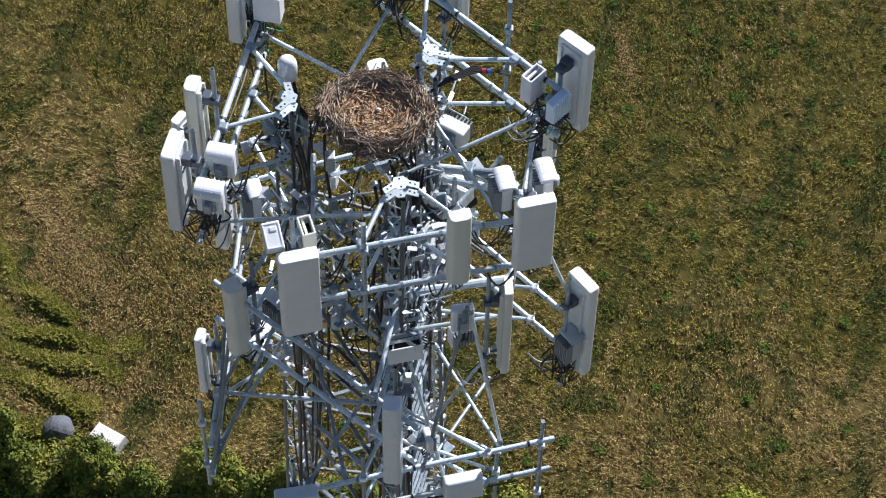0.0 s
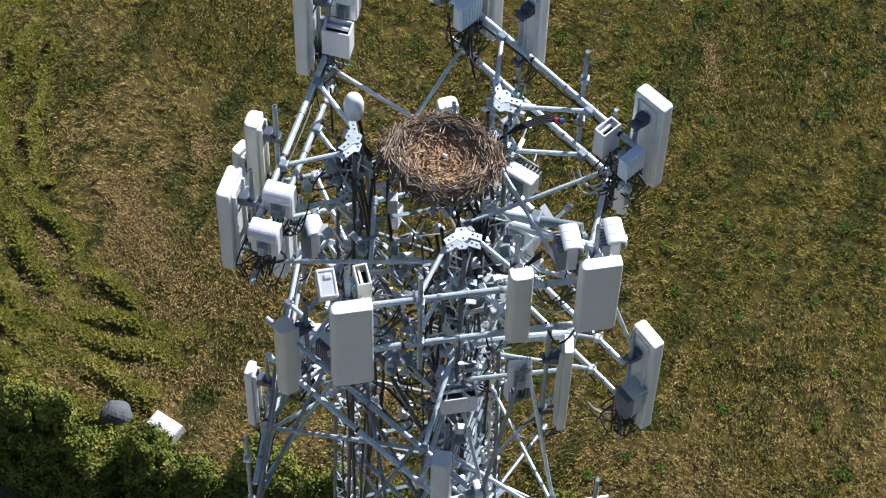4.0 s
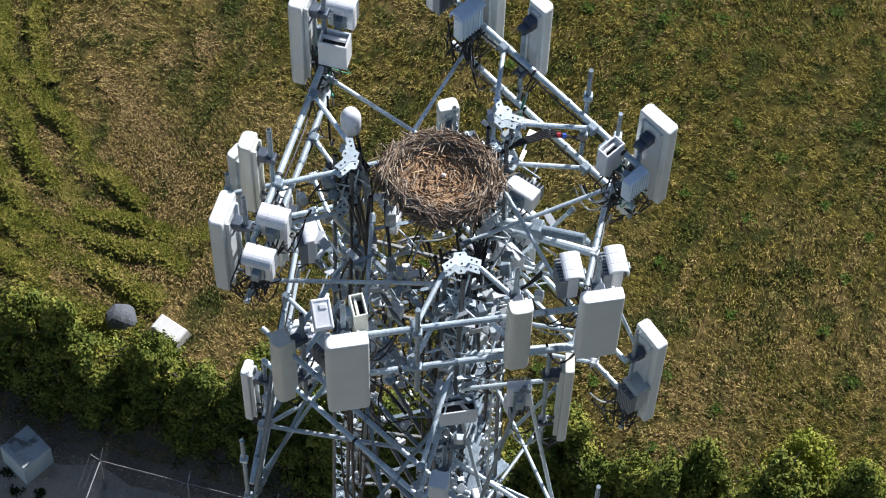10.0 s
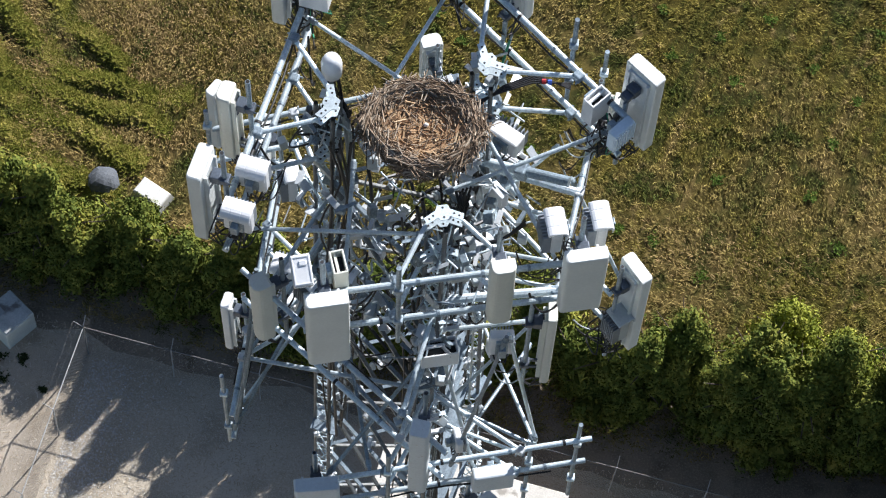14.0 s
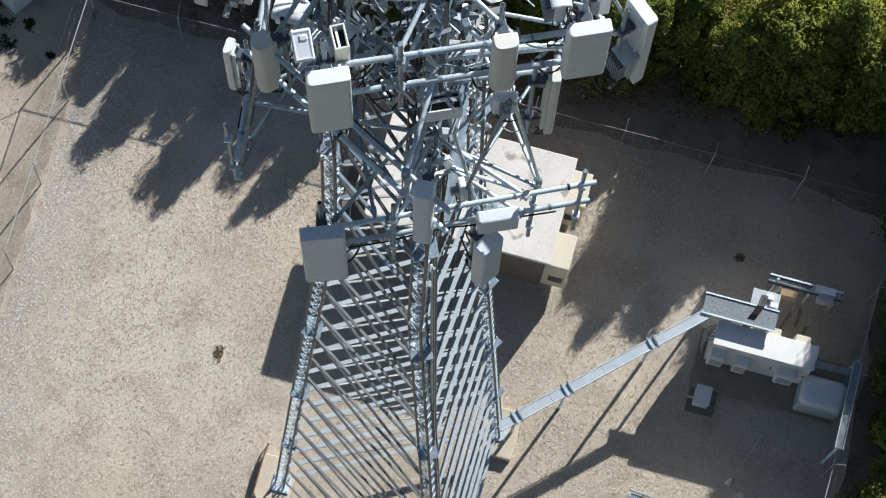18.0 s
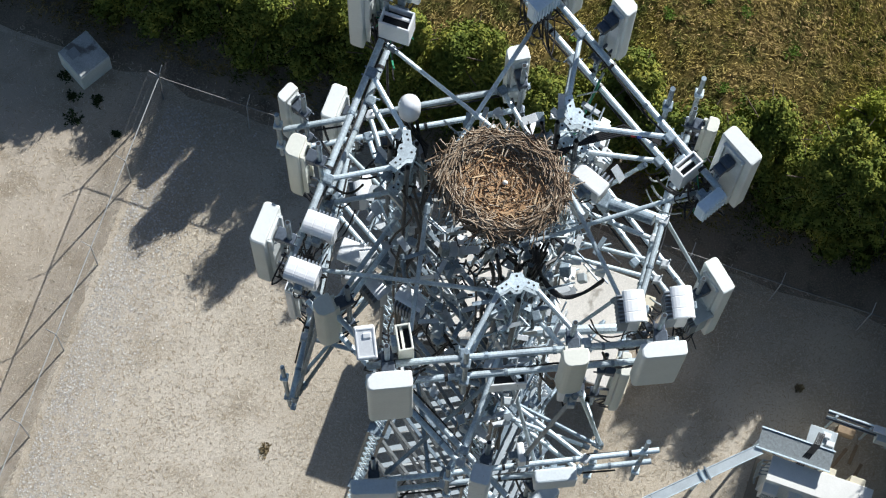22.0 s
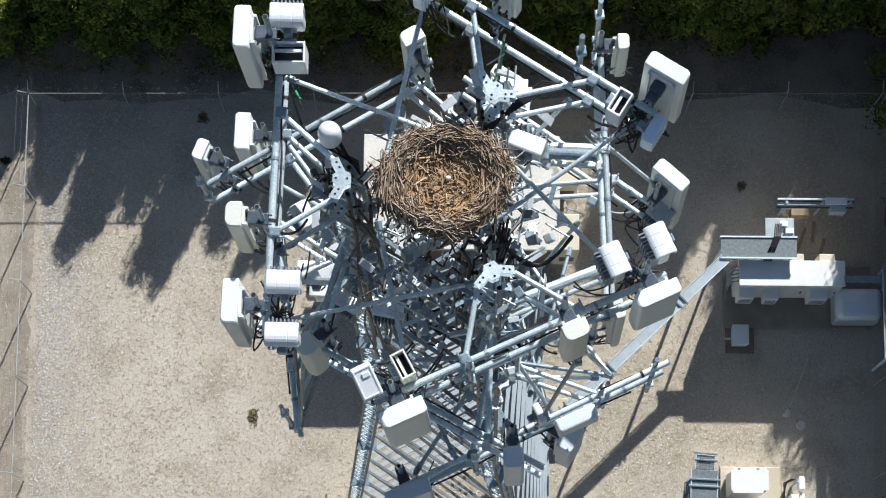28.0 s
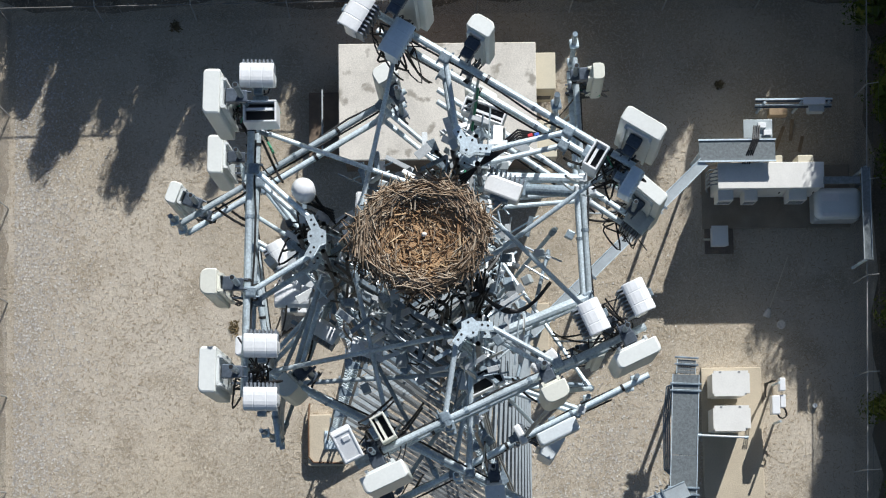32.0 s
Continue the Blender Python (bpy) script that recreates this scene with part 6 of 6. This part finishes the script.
# meter rack by the north-east corner
rk = thing("meter_rack", local(10.3, 8.5, 0), "steel strut rack with a grey meter box", "meter rack")
for dv, z, mm in ((0.09, 1.6, STEEL), (0.035, 1.56, ROD), (-0.05, 1.45, STEEL), (-0.10, 1.40, ROD)):
    bm = bmesh.new()
    box(bm, (0, dv, z), (2.1, 0.045, 0.045))
    part("strut", bm, mm, rk)
for du in (-0.8, 0.2, 0.95):
    bm = bmesh.new()
    tube(bm, (du, 0, 0), (du, 0, 1.65), 0.04, 8)
    part("post", bm, STEEL, rk)
for du, w, z, m in ((0.62, 0.42, 1.3, GREY_METAL), (0.55, 0.6, 1.62, RADIO), (-0.35, 0.5, 0.8, WOOD)):
    bm = bmesh.new()
    box(bm, (du, -0.15 if m is not RADIO else 0.03, z), (w, 0.2, 0.45 if m is not RADIO else 0.08), 0.015)
    part("box", bm, m, rk)
for k, (du, dv, yaw) in enumerate(((-0.2, -0.75, 60), (0.15, -0.5, 75), (0.4, -0.9, 68))):
    p = C(10.3 + du, 8.5 + dv)
    ob = thing("timber_offcut", Matrix.Translation((p.x, p.y, 0)) @ pose(0, 0, 0, 0, 0, yaw), "pale timber offcut lying on the gravel", "timber", "timber offcuts")
    bm = bmesh.new()
    box(bm, (0, 0, 0.04), (0.75 - 0.15 * k, 0.09, 0.06), 0.008)
    part("board", bm, WOOD, ob)

# ice bridge from the mast to the cabinets
def bridge(b0, b1, w, posts, label, deck=GALV):
    b0, b1 = Vector(b0), Vector(b1)
    d = b1 - b0
    q = d.to_track_quat("X", "Z").to_matrix().to_4x4()
    ob = thing("ice_bridge", Matrix.Translation((b0.x, b0.y, 0)), label, "ice bridge", "ice bridges")
    n = 4
    for k in range(n):
        c = d * ((k + 0.5) / n) + Vector((0, 0, b0.z))
        bm = bmesh.new()
        box(bm, c, (d.length / n - 0.012, w, 0.03), 0.004, q)
        part("deck_plate", bm, deck, ob)
    sd = Vector((-d.y, d.x, 0)).normalized()
    for s in (-1, 1):
        bm = bmesh.new()
        box(bm, d / 2 + sd * (s * w / 2) + Vector((0, 0, b0.z)), (d.length, 0.02, 0.07), 0, q)
        part("side_rail", bm, STEEL, ob)
    for f in posts:
        p = d * f
        bm = bmesh.new()
        tube(bm, (p.x, p.y, 0), (p.x, p.y, b0.z - 0.02), 0.05, 8)
        part("post", bm, STEEL, ob)
        for off in (-0.09, 0.09):
            bm = bmesh.new()
            box(bm, Vector((p.x, p.y, b0.z + 0.03)) + d.normalized() * off, (0.05, w + 0.14, 0.06), 0.006, q)
            part("clamp_bar", bm, STEEL_DARK, ob)
    for k in range(5):
        o = sd * (0.06 * (k - 2))
        bm = bmesh.new()
        strand(bm, [o + Vector((0, 0, b0.z - 0.1)), d * 0.5 + o + Vector((0, 0, b0.z - 0.13)), d + o + Vector((0, 0, b0.z - 0.1))], 0.02, 5)
        part("cable", bm, BLACK, ob)
    return ob


bridge((3.28, 1.74, 2.4), (8.62, 5.55, 2.4), 0.27, (0.09, 0.33, 0.74), "galvanised ice bridge from the tower to the cabinets")
bridge((3.1, -3.9, 2.2), (6.7, -2.95, 2.2), 0.4, (0.3, 0.8), "galvanised ice bridge to the southern cabinets")
p0, p1 = C(7.12, 1.1, 2.0), C(6.72, -7.5, 2.0)
bridge(p0, p1, 0.70, (0.04, 0.36, 0.7, 0.95), "long grey grated walkway bridge past the white cabinets", GRATING)
bridge(C(7.16, 1.5, 1.9), C(7.13, 1.12, 1.9), 0.5, (0.1,), "short narrow grated end of the walkway bridge", GRATING)
pole("arm_pipe", (C(7.4, -0.52, 1.95), C(8.75, -0.6, 1.95)), 0.03, "white pipe from the walkway to the cabinets", "pipe", PLATE)
# tan slab with two white cabinets
slab("concrete_slab", 7.75, 9.4, -7.5, 1.4, 0.0, 0.1, FOUNDATION, "long tan concrete slab", "slab")
for v in (0.85, -0.08):
    c2 = thing("outdoor_cabinet", local(8.33, v, 0.1), "white outdoor cabinet with a notched lid", "cabinet", "white cabinets")
    bm = bmesh.new()
    box(bm, (0, 0, 0.9), (0.86, 0.6, 1.7), 0.015)
    part("body", bm, WHITE_METAL, c2)
    bm = bmesh.new()
    outline(bm, [(-0.5, -0.27), (-0.46, -0.27), (-0.46, -0.34), (0.36, -0.34), (0.36, -0.27), (0.5, -0.27), (0.5, 0.27), (0.46, 0.27), (0.46, 0.34), (-0.46, 0.34), (-0.46, 0.27), (-0.5, 0.27)], 1.75, 1.82)
    part("lid", bm, WHITE_METAL, c2)
    for q in (-0.28, 0.22):
        bm = bmesh.new()
        box(bm, (q, 0.31, 1.825), (0.06, 0.03, 0.02), 0.004)
        part("lifting_lug", bm, BACKING, c2)
    bm = bmesh.new()
    box(bm, (0, -0.31, 0.9), (0.7, 0.02, 1.5), 0.004)
    part("door", bm, WHITE_METAL, c2)
pr = thing("pipe_rack", local(7.2, 0.2, 0), "dark pipes bent down from the walkway bridge", "pipe rack")
for k in range(4):
    bm = bmesh.new()
    strand(bm, [(-0.1 - 0.05 * k, 0.9 - 0.06 * k, 1.95), (-0.42 - 0.05 * k, 0.6, 1.7), (-0.5 - 0.05 * k, -0.2, 1.5), (-0.52 - 0.05 * k, -1.6, 1.5), (-0.35, -1.9, 1.4), (-0.3, -2.0, 0.0)], 0.022, 6)
    part("pipe", bm, STEEL_DARK, pr)
gm = thing("meter_stand", local(9.72, 0.4, 0), "steel meter stand with white boxes and a coiled hose", "meter stand")
for dv in (-0.55, 0.5):
    bm = bmesh.new()
    tube(bm, (0, dv, 0), (0, dv, 1.3), 0.035, 8)
    part("post", bm, STEEL, gm)
for du, dv, z, sz in ((0.08, 0.45, 1.1, (0.16, 0.35, 0.4)), (-0.1, -0.1, 1.0, (0.22, 0.5, 0.5)), (0.1, 0.0, 1.0, (0.14, 0.35, 0.4))):
    bm = bmesh.new()
    box(bm, (du, dv, z), sz, 0.02)
    part("box", bm, RADIO, gm)
bm = bmesh.new()
strand(bm, [(0.12 + 0.12 * math.cos(a * 0.6), -0.3 + 0.15 * math.sin(a * 0.6), 0.7 + 0.01 * a) for a in range(22)], 0.018, 6)
part("hose_coil", bm, BLACK, gm)
for k in range(3):
    bm = bmesh.new()
    strand(bm, [(-0.1 - 0.05 * k, 0.55, 1.2), (-0.25 - 0.04 * k, 0.5, 0.8), (-0.2, 0.4 - 0.1 * k, 0.0)], 0.02, 6)
    part("hose", bm, BLACK, gm)
DEAD_WEED = island_mat("dead_weed", [(0.0, (0.13, 0.10, 0.055)), (1.0, (0.30, 0.23, 0.13))])
GREEN_WEED = island_mat("dark_weed", [(0.0, (0.02, 0.03, 0.01)), (1.0, (0.05, 0.065, 0.02))])
# small things on the gravel
stick = thing("marker_rod", Matrix.Translation((9.98, 1.46, 0)), "thin pale rod lying on the gravel with a cone foot", "rod")
bm = bmesh.new()
tube(bm, (0, 0, 0.03), (0.8, 1.42, 0.05), 0.014, 6)
part("rod", bm, TAN_METAL, stick)
bm = bmesh.new()
tube(bm, (-0.06, -0.1, 0.0), (0.05, 0.1, 0.09), 0.12, 10, 0.05)
part("cone", bm, CONCRETE, stick)
cap = thing("round_cap", Matrix.Translation((10.27, 1.06, 0)), "round pale utility cap set in the gravel", "utility cap")
bm = bmesh.new()
tube(bm, (0, 0, 0), (0, 0, 0.08), 0.12, 20)
part("cap", bm, CONCRETE, cap)
cap = thing("round_cap", Matrix.Translation((10.79, -1.28, 0)), "small bright white cap on the gravel", "utility cap")
bm = bmesh.new()
tube(bm, (0, 0, 0), (0, 0, 0.10), 0.065, 16)
part("cap", bm, RADIO, cap)
for x, y, r, green_ in ((-4.6, 3.4, 0.13, 0), (-4.95, 12.0, 0.1, 0), (9.75, 7.95, 0.07, 0), (10.0, 4.4, 0.2, 1), (-11.35, 12.43, 0.16, 1), (-11.86, 11.72, 0.2, 1), (-12.03, 12.4, 0.13, 1), (-10.58, 11.51, 0.1, 1), (-12.4, 13.0, 0.25, 1)):
    rg2 = np.random.default_rng(int(abs(x * 100)))
    ob = tufts("weed_tuft", rg2.normal((x, y), r * 0.55, (26, 2)), (0.08, 0.2), 0.8, GREEN_WEED if green_ else DEAD_WEED, "low dark green weed in the dirt" if green_ else "small brown dead weed growing in the gravel", "weed", 9)
    ob.location.z = 0.06

# ---- beyond the fence ----
nb = thing("concrete_vault", Matrix.Translation((-11.85, 13.35, 0)) @ pose(0, 0, 0, 0, 0, -38), "pale green-grey concrete utility vault with a sunken lid", "utility vault")
bm = bmesh.new()
box(bm, (0, 0, 0.5), (1.05, 1.05, 1.0), 0.03)
part("body", bm, mat("green_grey_concrete", (0.60, 0.66, 0.63), 0.85, 0, 0.15, 2, 30, 0.2), nb)
bm = bmesh.new()
box(bm, (0, 0, 1.02), (0.98, 0.98, 0.05), 0.01)
lid = part("lid", bm, mat("grey_lid", (0.42, 0.44, 0.43), 0.8, 0, 0.25, 3, 30, 0.2, spots=(0.16, 0.15, 0.14), spot_scale=1.6, spot_at=0.55), nb)
bm = bmesh.new()
box(bm, (-0.2, -0.2, 1.05), (0.3, 0.3, 0.02), 0.005)
part("hatch", bm, BACKING, lid)
wb = thing("white_trough", Matrix.Translation((-8.5, 18.1, -0.06)) @ pose(0, 0, 0, 0, 0, -28), "white upturned trough lying in the grass", "trough")
bm = bmesh.new()
lo = [(-0.55, -0.36), (0.55, -0.36), (0.55, 0.36), (-0.55, 0.36)]
rows = [[bm.verts.new((x * f, y * g, z)) for x, y in lo] for z, f, g in ((0.0, 1.0, 1.0), (0.06, 1.0, 1.0), (0.34, 0.90, 0.80), (0.38, 0.85, 0.70))]
for u, v in zip(rows, rows[1:]):
    for k in range(4):
        bm.faces.new((u[k], u[(k + 1) % 4], v[(k + 1) % 4], v[k]))
bm.faces.new(rows[-1])
part("shell", bm, mat("white_sheet", (0.66, 0.65, 0.62), 0.6, 0, 0.08, 4, 30, 0.1), wb)
for k in range(4):
    bm = bmesh.new()
    box(bm, (-0.36 + 0.24 * k, 0, 0.385), (0.04, 0.5, 0.03), 0.008)
    part("rib", bm, WHITE_METAL, wb)
rb = thing("boulder", Matrix.Translation((-10.0, 18.3, -0.06)), "rounded grey boulder beside the hedge", "boulder")
bm = bmesh.new()
bmesh.ops.create_icosphere(bm, subdivisions=3, radius=0.48)
for v in bm.verts:
    v.co *= 1 + 0.22 * noise.noise(v.co * 2.2) + 0.06 * noise.noise(v.co * 7)
    v.co.z = v.co.z * 0.75 + 0.2
part("stone", bm, mat("grey_stone", (0.10, 0.11, 0.125), 0.85, 0, 0.25, 4, 30, 0.4), rb)
